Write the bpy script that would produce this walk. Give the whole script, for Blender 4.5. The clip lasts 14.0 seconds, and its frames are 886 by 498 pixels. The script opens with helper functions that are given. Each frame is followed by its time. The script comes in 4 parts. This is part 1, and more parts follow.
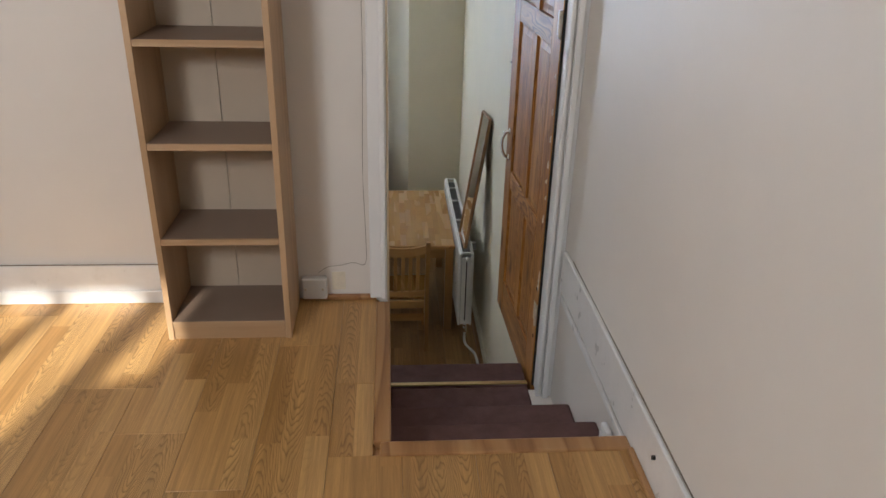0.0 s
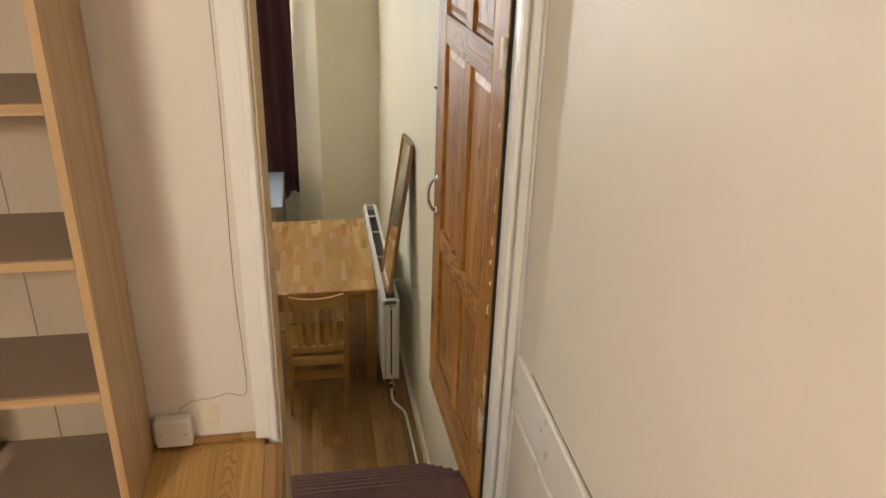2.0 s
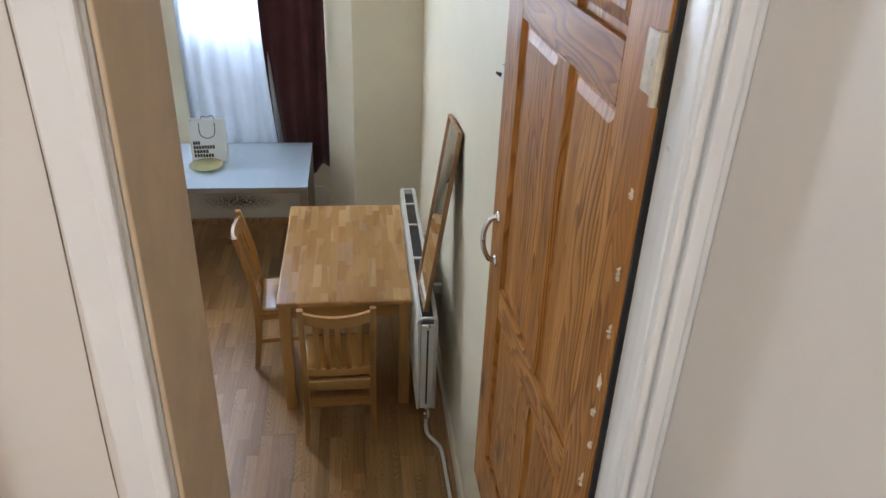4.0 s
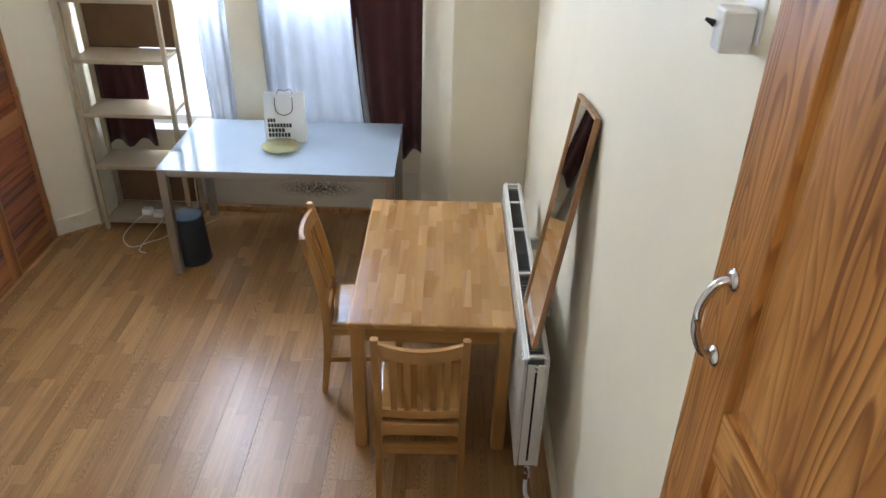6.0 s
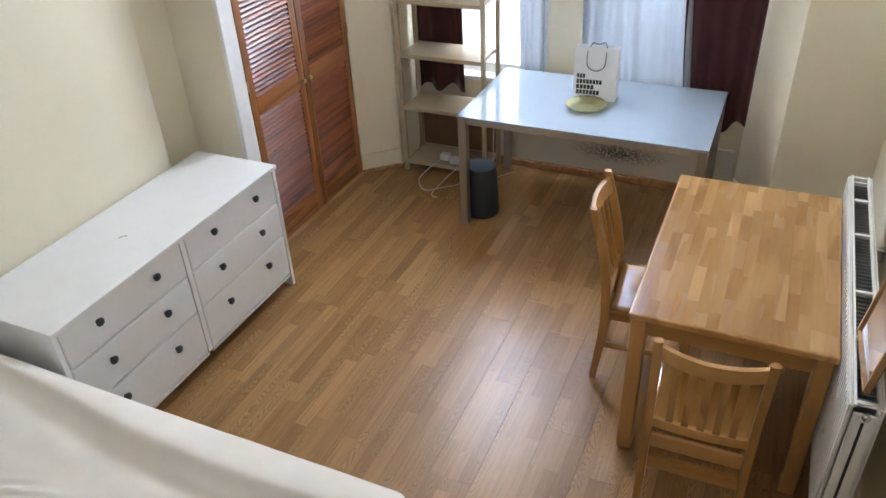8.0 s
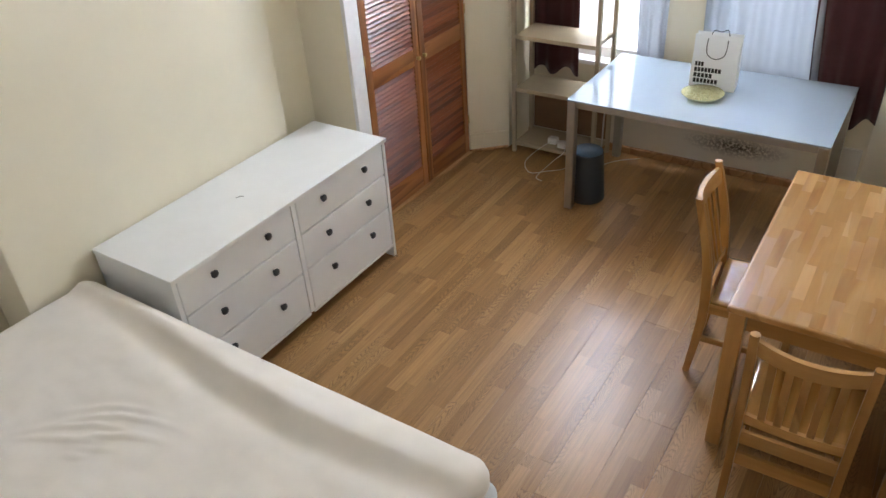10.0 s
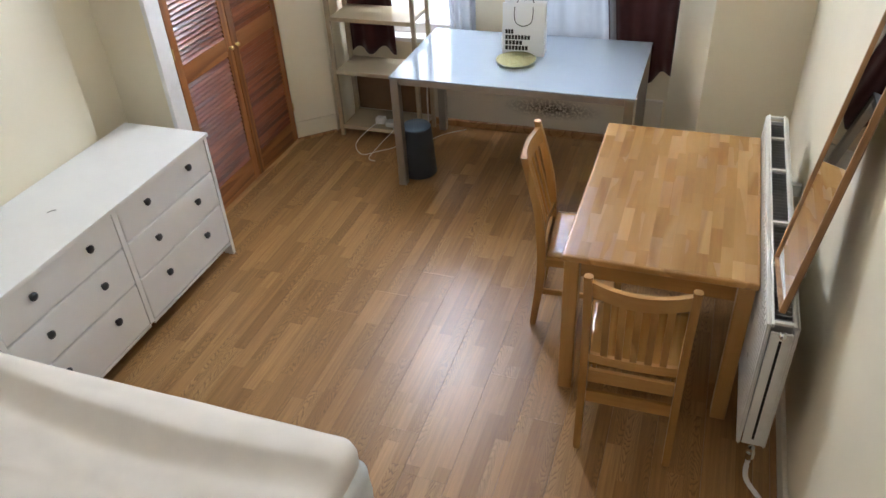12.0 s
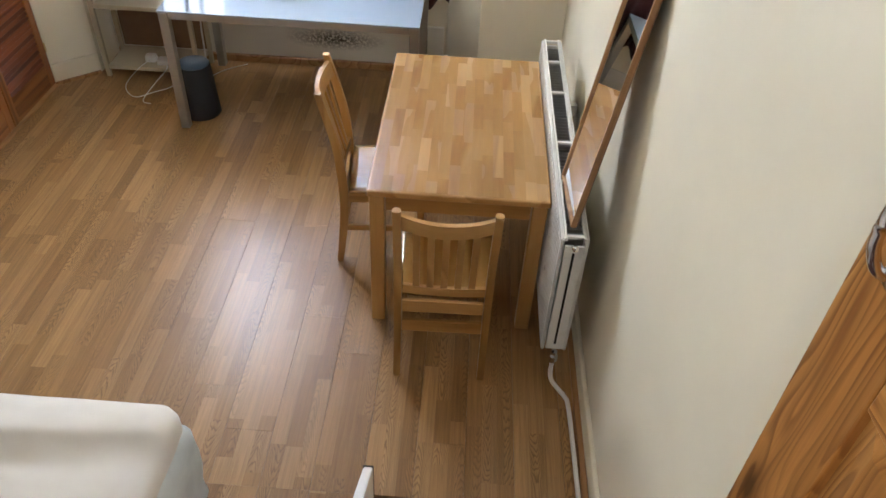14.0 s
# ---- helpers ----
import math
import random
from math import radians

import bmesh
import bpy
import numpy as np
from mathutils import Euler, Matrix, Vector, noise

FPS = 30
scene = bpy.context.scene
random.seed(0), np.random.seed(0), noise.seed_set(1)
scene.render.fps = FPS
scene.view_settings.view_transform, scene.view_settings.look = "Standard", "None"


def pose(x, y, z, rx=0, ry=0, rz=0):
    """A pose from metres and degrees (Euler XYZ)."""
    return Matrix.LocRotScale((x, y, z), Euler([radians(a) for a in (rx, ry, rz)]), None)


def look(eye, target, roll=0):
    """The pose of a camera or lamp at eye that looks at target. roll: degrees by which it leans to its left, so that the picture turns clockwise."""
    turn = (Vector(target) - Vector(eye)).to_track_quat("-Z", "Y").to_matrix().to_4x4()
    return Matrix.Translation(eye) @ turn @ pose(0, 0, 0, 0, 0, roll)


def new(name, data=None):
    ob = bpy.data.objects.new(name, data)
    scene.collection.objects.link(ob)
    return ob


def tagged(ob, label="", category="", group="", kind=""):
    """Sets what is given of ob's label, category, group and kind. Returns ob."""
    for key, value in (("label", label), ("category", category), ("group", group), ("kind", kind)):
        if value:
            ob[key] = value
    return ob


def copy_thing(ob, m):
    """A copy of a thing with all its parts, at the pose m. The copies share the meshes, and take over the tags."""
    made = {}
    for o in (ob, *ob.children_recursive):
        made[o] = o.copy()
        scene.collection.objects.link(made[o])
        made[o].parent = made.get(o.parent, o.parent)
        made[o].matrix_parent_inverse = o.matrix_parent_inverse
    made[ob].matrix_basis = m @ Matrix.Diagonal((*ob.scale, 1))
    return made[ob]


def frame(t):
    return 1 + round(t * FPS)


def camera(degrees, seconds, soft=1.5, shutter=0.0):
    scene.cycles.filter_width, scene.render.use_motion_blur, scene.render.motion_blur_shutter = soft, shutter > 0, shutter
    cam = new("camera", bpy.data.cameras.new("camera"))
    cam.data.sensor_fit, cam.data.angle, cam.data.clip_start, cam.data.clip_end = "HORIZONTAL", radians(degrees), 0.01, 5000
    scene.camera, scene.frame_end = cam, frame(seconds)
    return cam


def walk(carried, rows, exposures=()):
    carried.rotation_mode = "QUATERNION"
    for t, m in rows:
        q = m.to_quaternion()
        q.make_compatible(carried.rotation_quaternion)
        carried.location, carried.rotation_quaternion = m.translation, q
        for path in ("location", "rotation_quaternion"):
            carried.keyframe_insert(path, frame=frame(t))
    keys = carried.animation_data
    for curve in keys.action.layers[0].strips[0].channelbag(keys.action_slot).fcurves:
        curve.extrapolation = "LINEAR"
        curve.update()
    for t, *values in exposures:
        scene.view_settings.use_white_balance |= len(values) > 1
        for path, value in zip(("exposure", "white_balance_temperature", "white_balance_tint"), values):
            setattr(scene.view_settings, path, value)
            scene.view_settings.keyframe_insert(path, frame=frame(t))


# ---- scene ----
cam = camera(61.0, 14.0)
PATH = [
    (0, (0.04, 0.11, 3.126), (0.181, 1.916, 2.279), 1.5),
    (0.5, (0.025, 0.238, 3.149), (0.28, 2.048, 2.338), 1.1),
    (1, (0.024, 0.395, 3.134), (0.323, 2.198, 2.323), 1.2),
    (1.5, (0.092, 0.636, 3.099), (0.416, 2.425, 2.266), 1.5),
    (2, (0.142, 0.889, 3.1), (0.477, 2.667, 2.247), 1.9),
    (2.5, (0.132, 1.163, 3.085), (0.448, 2.935, 2.213), 2.1),
    (3, (0.168, 1.395, 3.066), (0.45, 3.157, 2.163), 2.0),
    (5.5, (0.297, 2.424, 2.77), (0.387, 4.13, 1.73), 2.4),
    (6, (0.217, 2.619, 2.687), (0.211, 4.34, 1.667), 1.5),
    (6.5, (0.17, 2.736, 2.665), (-0.028, 4.459, 1.669), 0.2),
    (7, (0.184, 2.877, 2.582), (-0.217, 4.586, 1.623), -0.2),
    (7.5, (0.181, 2.922, 2.584), (-0.375, 4.573, 1.601), -1.3),
    (8, (0.135, 2.926, 2.552), (-0.583, 4.433, 1.451), -2.9),
    (8.5, (0.168, 2.903, 2.534), (-0.65, 4.264, 1.318), -3.2),
    (9, (0.179, 2.881, 2.547), (-0.797, 4.18, 1.38), -3.9),
    (11.5, (0.206, 2.876, 2.52), (-0.541, 4.376, 1.429), -4.8),
    (12, (0.212, 2.865, 2.507), (-0.368, 4.384, 1.341), -3.5),
    (12.5, (0.194, 2.834, 2.505), (-0.245, 4.364, 1.294), -1.9),
    (13, (0.198, 2.837, 2.527), (-0.157, 4.374, 1.299), -0.5),
    (13.5, (0.169, 2.877, 2.549), (0.013, 4.448, 1.321), 1.8),
    (14, (0.155, 2.88, 2.528), (0.13, 4.387, 1.215), 3.3),
]
EXPOSURES = [(0.0, 0.62, 5650, 9), (1.0, 0.9, 6700, 9), (2.0, 1.22, 7300, 9), (2.5, 1.25, 6900, 9), (3.0, 1.22, 5700, 8), (5.5, 1.46, 5750, 11), (6.5, 1.65, 5800, 11.5), (8.0, 1.65, 5850, 12), (11.5, 1.57, 6200, 12.5), (12.5, 1.7, 6000, 12.5), (14.0, 1.74, 6000, 12.5)]
walk(cam, [(t, look(eye, target, roll)) for t, eye, target, roll in PATH], EXPOSURES)

# ---- light ----
world = bpy.data.worlds.new("sky")
scene.world = world
world.use_nodes = True
wn = world.node_tree
sky = wn.nodes.new("ShaderNodeTexSky")
sky.sky_type, sky.sun_disc = "NISHITA", False
SUN = Vector((0.18, 0.9, -0.62)).normalized()
sky.sun_elevation = math.asin(-SUN.z)
sky.sun_rotation = math.atan2(-SUN.x, -SUN.y)
wn.links.new(sky.outputs[0], wn.nodes["Background"].inputs[0])
wn.nodes["Background"].inputs[1].default_value = 0.15
sun = new("sun", bpy.data.lights.new("sun", "SUN"))
sun.data.energy, sun.data.angle, sun.data.color = 5.0, radians(1.2), (1.0, 0.88, 0.70)
sun.matrix_world = look((0, 0, 10), Vector((0, 0, 10)) + SUN)


def window_light(name, where, towards, w, h, watts, color):
    lamp = new(name, bpy.data.lights.new(name, "AREA"))
    lamp.data.shape, lamp.data.size, lamp.data.size_y = "RECTANGLE", w, h
    lamp.data.energy, lamp.data.color = watts, color
    lamp.matrix_world = look(where, towards)
    return lamp


for x, w, z, h, watts in ((-1.76, 0.86, 2.36, 1.58, 78), (-0.58, 0.86, 2.36, 1.58, 42)):
    window_light("bay_daylight", (x, 7.76, z), (x + 0.05, 4.6, z - 0.3), w, h, watts, (0.88, 0.93, 1.0))
window_light("bedroom_daylight", (-1.34, -0.63, 3.72), (-0.5, 2.5, 2.3), 0.62, 0.6, 29, (1.0, 0.94, 0.86))

# ---- materials ----
FL = 1.815          # upper floor level
TH = 1.30           # threshold level


def graph(name):
    m = bpy.data.materials.new(name)
    m.use_nodes = True
    nt = m.node_tree
    return m, nt, nt.nodes["Principled BSDF"]


def nd(nt, kind, **kw):
    n = nt.nodes.new(kind)
    for k, v in kw.items():
        n.inputs[k.replace("_", " ")].default_value = v
    return n


def ramp(nt, fac, stops):
    r = nt.nodes.new("ShaderNodeValToRGB")
    band = r.color_ramp.elements
    for e, (p, c) in ((band[0], stops[0]), (band[-1], stops[-1])):
        e.position, e.color = p, (*c, 1)
    for p, c in stops[1:-1]:
        band.new(p).color = (*c, 1)
    nt.links.new(fac, r.inputs[0])
    return r.outputs[0]


def mix(nt, a, b, fac, mode="MIX"):
    m = nt.nodes.new("ShaderNodeMix")
    m.data_type, m.blend_type = "RGBA", mode
    for sock, v in ((m.inputs["Factor"], fac), (m.inputs["A"], a), (m.inputs["B"], b)):
        if isinstance(v, (int, float)):
            sock.default_value = v
        elif isinstance(v, tuple):
            sock.default_value = (*v, 1)
        else:
            nt.links.new(v, sock)
    return m.outputs["Result"]


def bump(nt, bsdf, height, strength, distance):
    b = nt.nodes.new("ShaderNodeBump")
    b.inputs["Strength"].default_value, b.inputs["Distance"].default_value = strength, distance
    nt.links.new(height, b.inputs["Height"])
    nt.links.new(b.outputs[0], bsdf.inputs["Normal"])


def coords(nt, scale, spread=0.0, world_space=False):
    """Object or world coordinates, scaled; spread shifts the pattern from object to object."""
    if world_space:
        src = nt.nodes.new("ShaderNodeNewGeometry").outputs["Position"]
    else:
        src = nt.nodes.new("ShaderNodeTexCoord").outputs["Object"]
    mp = nt.nodes.new("ShaderNodeMapping")
    mp.inputs["Scale"].default_value = scale
    nt.links.new(src, mp.inputs["Vector"])
    if spread:
        oi = nt.nodes.new("ShaderNodeObjectInfo")
        ml = nt.nodes.new("ShaderNodeMath")
        ml.operation = "MULTIPLY"
        ml.inputs[1].default_value = spread
        nt.links.new(oi.outputs["Random"], ml.inputs[0])
        cb = nt.nodes.new("ShaderNodeCombineXYZ")
        for i in range(3):
            nt.links.new(ml.outputs[0], cb.inputs[i])
        nt.links.new(cb.outputs[0], mp.inputs["Location"])
    return mp.outputs[0]


def plain(name, color, rough=0.5, metal=0.0, vary=0.06, scale=6.0, relief=0.0, fine=120.0, dirt=None, spec=0.5):
    """Paint, plastic or metal with blotches at one scale and grain at another."""
    m, nt, b = graph(name)
    co = coords(nt, (1, 1, 1), world_space=True)
    n1 = nd(nt, "ShaderNodeTexNoise", Scale=scale, Detail=5.0, Roughness=0.6)
    n2 = nd(nt, "ShaderNodeTexNoise", Scale=fine, Detail=3.0)
    nt.links.new(co, n1.inputs["Vector"]), nt.links.new(co, n2.inputs["Vector"])
    lo = tuple(c * (1 - vary) for c in color)
    hi = tuple(min(1, c * (1 + vary)) for c in color)
    col = ramp(nt, n1.outputs[0], [(0.3, lo), (0.7, hi)])
    if dirt:
        n3 = nd(nt, "ShaderNodeTexNoise", Scale=scale * 0.35, Detail=8.0, Roughness=0.75)
        nt.links.new(co, n3.inputs["Vector"])
        mask = ramp(nt, n3.outputs[0], [(0.55, (0, 0, 0)), (0.75, (0.55, 0.55, 0.55))])
        col = mix(nt, col, dirt, mask)
    nt.links.new(col, b.inputs["Base Color"])
    rr = nt.nodes.new("ShaderNodeMapRange")
    rr.inputs["To Min"].default_value, rr.inputs["To Max"].default_value = max(0.02, rough - 0.08), min(1, rough + 0.08)
    nt.links.new(n1.outputs[0], rr.inputs["Value"])
    nt.links.new(rr.outputs[0], b.inputs["Roughness"])
    b.inputs["Metallic"].default_value = metal
    b.inputs["Specular IOR Level"].default_value = spec
    if relief:
        bump(nt, b, n2.outputs[0], 0.35, relief)
    return m


def wood(name, dark, mid, light, along="y", rough=0.4, ring=9.0, piece=0.12, stretch=14.0, spread=37.0, relief=0.0004, contrast=1.0, coat=0.0, fibre=0.45):
    """Sawn timber: stretched fibres, cathedral rings, and a shade of its own for each piece."""
    m, nt, b = graph(name)
    sc = [1.0, 1.0, 1.0]
    i = "xyz".index(along)
    sc[i] = 1.0 / stretch
    co = coords(nt, sc, spread)
    warp = nd(nt, "ShaderNodeTexNoise", Scale=ring * 0.45, Detail=2.0)
    nt.links.new(co, warp.inputs["Vector"])
    # rings are the level lines of a smooth stretched field
    lines = nt.nodes.new("ShaderNodeMath")
    lines.operation = "MULTIPLY"
    lines.inputs[1].default_value = ring * 1.6
    nt.links.new(warp.outputs[0], lines.inputs[0])
    pp = nt.nodes.new("ShaderNodeMath")
    pp.operation = "FRACT"
    nt.links.new(lines.outputs[0], pp.inputs[0])
    rings = ramp(nt, pp.outputs[0], [(0.0, (0.25,) * 3), (0.55, (0.62,) * 3), (0.88, (1,) * 3), (1.0, (0.25,) * 3)])
    fib = nd(nt, "ShaderNodeTexNoise", Scale=55.0, Detail=5.0, Roughness=0.6)
    nt.links.new(co, fib.inputs["Vector"])
    both = mix(nt, rings, fib.outputs[0], fibre)
    lo, hi = 0.5 - 0.27 / contrast, 0.5 + 0.3 / contrast
    col = ramp(nt, both, [(max(0, lo), light), (0.52, mid), (min(1, hi), dark)])
    blot = nd(nt, "ShaderNodeTexNoise", Scale=3.0, Detail=4.0)
    nt.links.new(co, blot.inputs["Vector"])
    col = mix(nt, col, ramp(nt, blot.outputs[0], [(0.3, (0.86,) * 3), (0.7, (1.08,) * 3)]), 1.0, "MULTIPLY")
    oi = nt.nodes.new("ShaderNodeObjectInfo")
    col = mix(nt, col, ramp(nt, oi.outputs["Random"], [(0.0, (1 - piece,) * 3), (1.0, (1 + piece,) * 3)]), 1.0, "MULTIPLY")
    nt.links.new(col, b.inputs["Base Color"])
    rr = nt.nodes.new("ShaderNodeMapRange")
    rr.inputs["To Min"].default_value, rr.inputs["To Max"].default_value = rough - 0.08, rough + 0.1
    nt.links.new(blot.outputs[0], rr.inputs["Value"])
    nt.links.new(rr.outputs[0], b.inputs["Roughness"])
    b.inputs["Coat Weight"].default_value = coat
    b.inputs["Coat Roughness"].default_value = 0.12
    bump(nt, b, both, 0.4, relief)
    return m


def calc(nt, op, a, b=0.0):
    """One arithmetic node; a and b are numbers or sockets."""
    n = nt.nodes.new("ShaderNodeMath")
    n.operation = op
    for sock, v in zip(n.inputs, (a, b)):
        if isinstance(v, (int, float)):
            sock.default_value = v
        else:
            nt.links.new(v, sock)
    return n.outputs[0]


def vec(nt, x, y, z):
    n = nt.nodes.new("ShaderNodeCombineXYZ")
    for sock, v in zip(n.inputs, (x, y, z)):
        if isinstance(v, (int, float)):
            sock.default_value = v
        else:
            nt.links.new(v, sock)
    return n.outputs[0]


def grey(nt, fac, stops):
    return ramp(nt, fac, [(p, (c, c, c)) for p, c in stops])


def laminate(name, dark, mid, light, rough=0.24, spec=0.5):
    """Three-strip oak laminate: strips of their own tone, some with arched figure, some straight grained."""
    m, nt, b = graph(name)
    sep = nt.nodes.new("ShaderNodeSeparateXYZ")
    nt.links.new(nt.nodes.new("ShaderNodeTexCoord").outputs["Object"], sep.inputs[0])
    x, y = sep.outputs[0], sep.outputs[1]
    own = nt.nodes.new("ShaderNodeObjectInfo").outputs["Random"]
    xs = calc(nt, "DIVIDE", x, 0.0635)
    row = calc(nt, "FLOOR", xs)
    w1 = nt.nodes.new("ShaderNodeTexWhiteNoise")
    nt.links.new(vec(nt, row, calc(nt, "MULTIPLY", own, 91.0), 2.0), w1.inputs["Vector"])
    ys = calc(nt, "ADD", calc(nt, "DIVIDE", y, 0.47), w1.outputs["Value"])
    w2 = nt.nodes.new("ShaderNodeTexWhiteNoise")
    nt.links.new(vec(nt, row, calc(nt, "FLOOR", ys), calc(nt, "MULTIPLY", own, 57.0)), w2.inputs["Vector"])
    rgb = nt.nodes.new("ShaderNodeSeparateColor")
    nt.links.new(w2.outputs["Color"], rgb.inputs[0])
    r, g, h = rgb.outputs
    tone = ramp(nt, w2.outputs["Value"], [(0.0, dark), (0.5, mid), (1.0, light)])
    # arches: level lines of a parabola, bent by a slow noise
    xl = calc(nt, "ADD", calc(nt, "FRACT", xs), calc(nt, "SUBTRACT", calc(nt, "MULTIPLY", r, 0.9), 0.95))
    slow = nd(nt, "ShaderNodeTexNoise", Scale=1.0, Detail=2.0, Roughness=0.5)
    nt.links.new(vec(nt, calc(nt, "ADD", calc(nt, "MULTIPLY", x, 30.0), calc(nt, "MULTIPLY", r, 40.0)), calc(nt, "MULTIPLY", y, 5.0), calc(nt, "MULTIPLY", g, 60.0)), slow.inputs["Vector"])
    way = calc(nt, "SUBTRACT", calc(nt, "MULTIPLY", calc(nt, "GREATER_THAN", h, 0.5), 2.0), 1.0)
    arch = calc(nt, "ADD", calc(nt, "MULTIPLY", calc(nt, "MULTIPLY", y, way), 24.0), calc(nt, "MULTIPLY", calc(nt, "MULTIPLY", xl, xl), 16.0))
    arch = calc(nt, "FRACT", calc(nt, "ADD", arch, calc(nt, "MULTIPLY", slow.outputs[0], 6.0)))
    line = grey(nt, arch, [(0.0, 0.1), (0.4, 0.0), (0.68, 0.35), (0.82, 1.0), (0.94, 0.8), (1.0, 0.1)])
    figured = grey(nt, g, [(0.45, 0.1), (0.62, 1.0)])
    fib = nd(nt, "ShaderNodeTexNoise", Scale=1.0, Detail=4.0, Roughness=0.6)
    nt.links.new(vec(nt, calc(nt, "ADD", calc(nt, "MULTIPLY", x, 230.0), calc(nt, "MULTIPLY", r, 300.0)), calc(nt, "MULTIPLY", y, 7.0), calc(nt, "MULTIPLY", h, 50.0)), fib.inputs["Vector"])
    col = mix(nt, tone, grey(nt, fib.outputs[0], [(0.3, 0.84), (0.7, 1.10)]), 1.0, "MULTIPLY")
    streak = nd(nt, "ShaderNodeTexNoise", Scale=1.0, Detail=2.0)
    nt.links.new(vec(nt, calc(nt, "ADD", calc(nt, "MULTIPLY", x, 75.0), calc(nt, "MULTIPLY", h, 200.0)), calc(nt, "MULTIPLY", y, 2.2), calc(nt, "MULTIPLY", r, 70.0)), streak.inputs["Vector"])
    col = mix(nt, col, grey(nt, streak.outputs[0], [(0.32, 0.84), (0.5, 1.0), (0.68, 1.10)]), 1.0, "MULTIPLY")
    marks = calc(nt, "MULTIPLY", line, figured)
    col = mix(nt, col, tuple(c * 0.55 for c in dark), calc(nt, "MULTIPLY", marks, 0.78))
    # a fine joint between strips
    edge = calc(nt, "ABSOLUTE", calc(nt, "SUBTRACT", calc(nt, "FRACT", xs), 0.5))
    col = mix(nt, col, tuple(c * 0.6 for c in dark), calc(nt, "MULTIPLY", calc(nt, "GREATER_THAN", edge, 0.488), 0.30))
    nt.links.new(col, b.inputs["Base Color"])
    rr = nt.nodes.new("ShaderNodeMapRange")
    rr.inputs["To Min"].default_value, rr.inputs["To Max"].default_value = rough - 0.04, rough + 0.04
    nt.links.new(fib.outputs[0], rr.inputs["Value"])
    nt.links.new(rr.outputs[0], b.inputs["Roughness"])
    b.inputs["Specular IOR Level"].default_value = spec
    bump(nt, b, fib.outputs[0], 0.15, 0.0003)
    return m


def pine(name, along, dark, mid, light, rough=0.42):
    """Varnished knotty pine: long soft bands, thin dark late-wood lines that waver, and a few oval knots."""
    m, nt, b = graph(name)
    i = "xyz".index(along)

    def grain(scale, long, detail):
        sc = [scale] * 3
        sc[i] = long
        n = nd(nt, "ShaderNodeTexNoise", Scale=1.0, Detail=detail, Roughness=0.55)
        nt.links.new(coords(nt, sc, 41.0), n.inputs["Vector"])
        return n.outputs[0]

    field = grain(8.0, 1.1, 2.0)
    ring = calc(nt, "FRACT", calc(nt, "MULTIPLY", field, 22.0))
    line = grey(nt, ring, [(0.0, 0.0), (0.45, 0.22), (0.80, 1.0), (0.90, 1.0), (1.0, 0.0)])
    body = ramp(nt, grain(14.0, 0.7, 3.0), [(0.32, light), (0.52, mid), (0.72, tuple(0.55 * p + 0.45 * q for p, q in zip(mid, dark)))])
    col = mix(nt, body, dark, calc(nt, "MULTIPLY", line, grey(nt, grain(5.0, 1.2, 2.0), [(0.36, 0.25), (0.58, 0.95)])))
    col = mix(nt, col, grey(nt, grain(190.0, 6.0, 3.0), [(0.3, 0.86), (0.7, 1.1)]), 1.0, "MULTIPLY")
    own = nt.nodes.new("ShaderNodeObjectInfo").outputs["Random"]
    col = mix(nt, col, grey(nt, own, [(0.0, 0.9), (1.0, 1.1)]), 1.0, "MULTIPLY")
    sk = [6.5] * 3
    sk[i] = 2.6
    vo = nt.nodes.new("ShaderNodeTexVoronoi")
    vo.inputs["Scale"].default_value = 1.0
    nt.links.new(coords(nt, sk, 23.0), vo.inputs["Vector"])
    pick = nt.nodes.new("ShaderNodeSeparateColor")
    nt.links.new(vo.outputs["Color"], pick.inputs[0])
    spot = calc(nt, "MULTIPLY", grey(nt, vo.outputs["Distance"], [(0.05, 0.95), (0.10, 0.6), (0.17, 0.25), (0.26, 0.0)]), calc(nt, "GREATER_THAN", pick.outputs[0], 0.35))
    col = mix(nt, col, tuple(c * 0.28 for c in dark), spot)
    nt.links.new(col, b.inputs["Base Color"])
    b.inputs["Roughness"].default_value = rough
    b.inputs["Specular IOR Level"].default_value = 0.22
    bump(nt, b, line, 0.12, 0.0003)
    return m


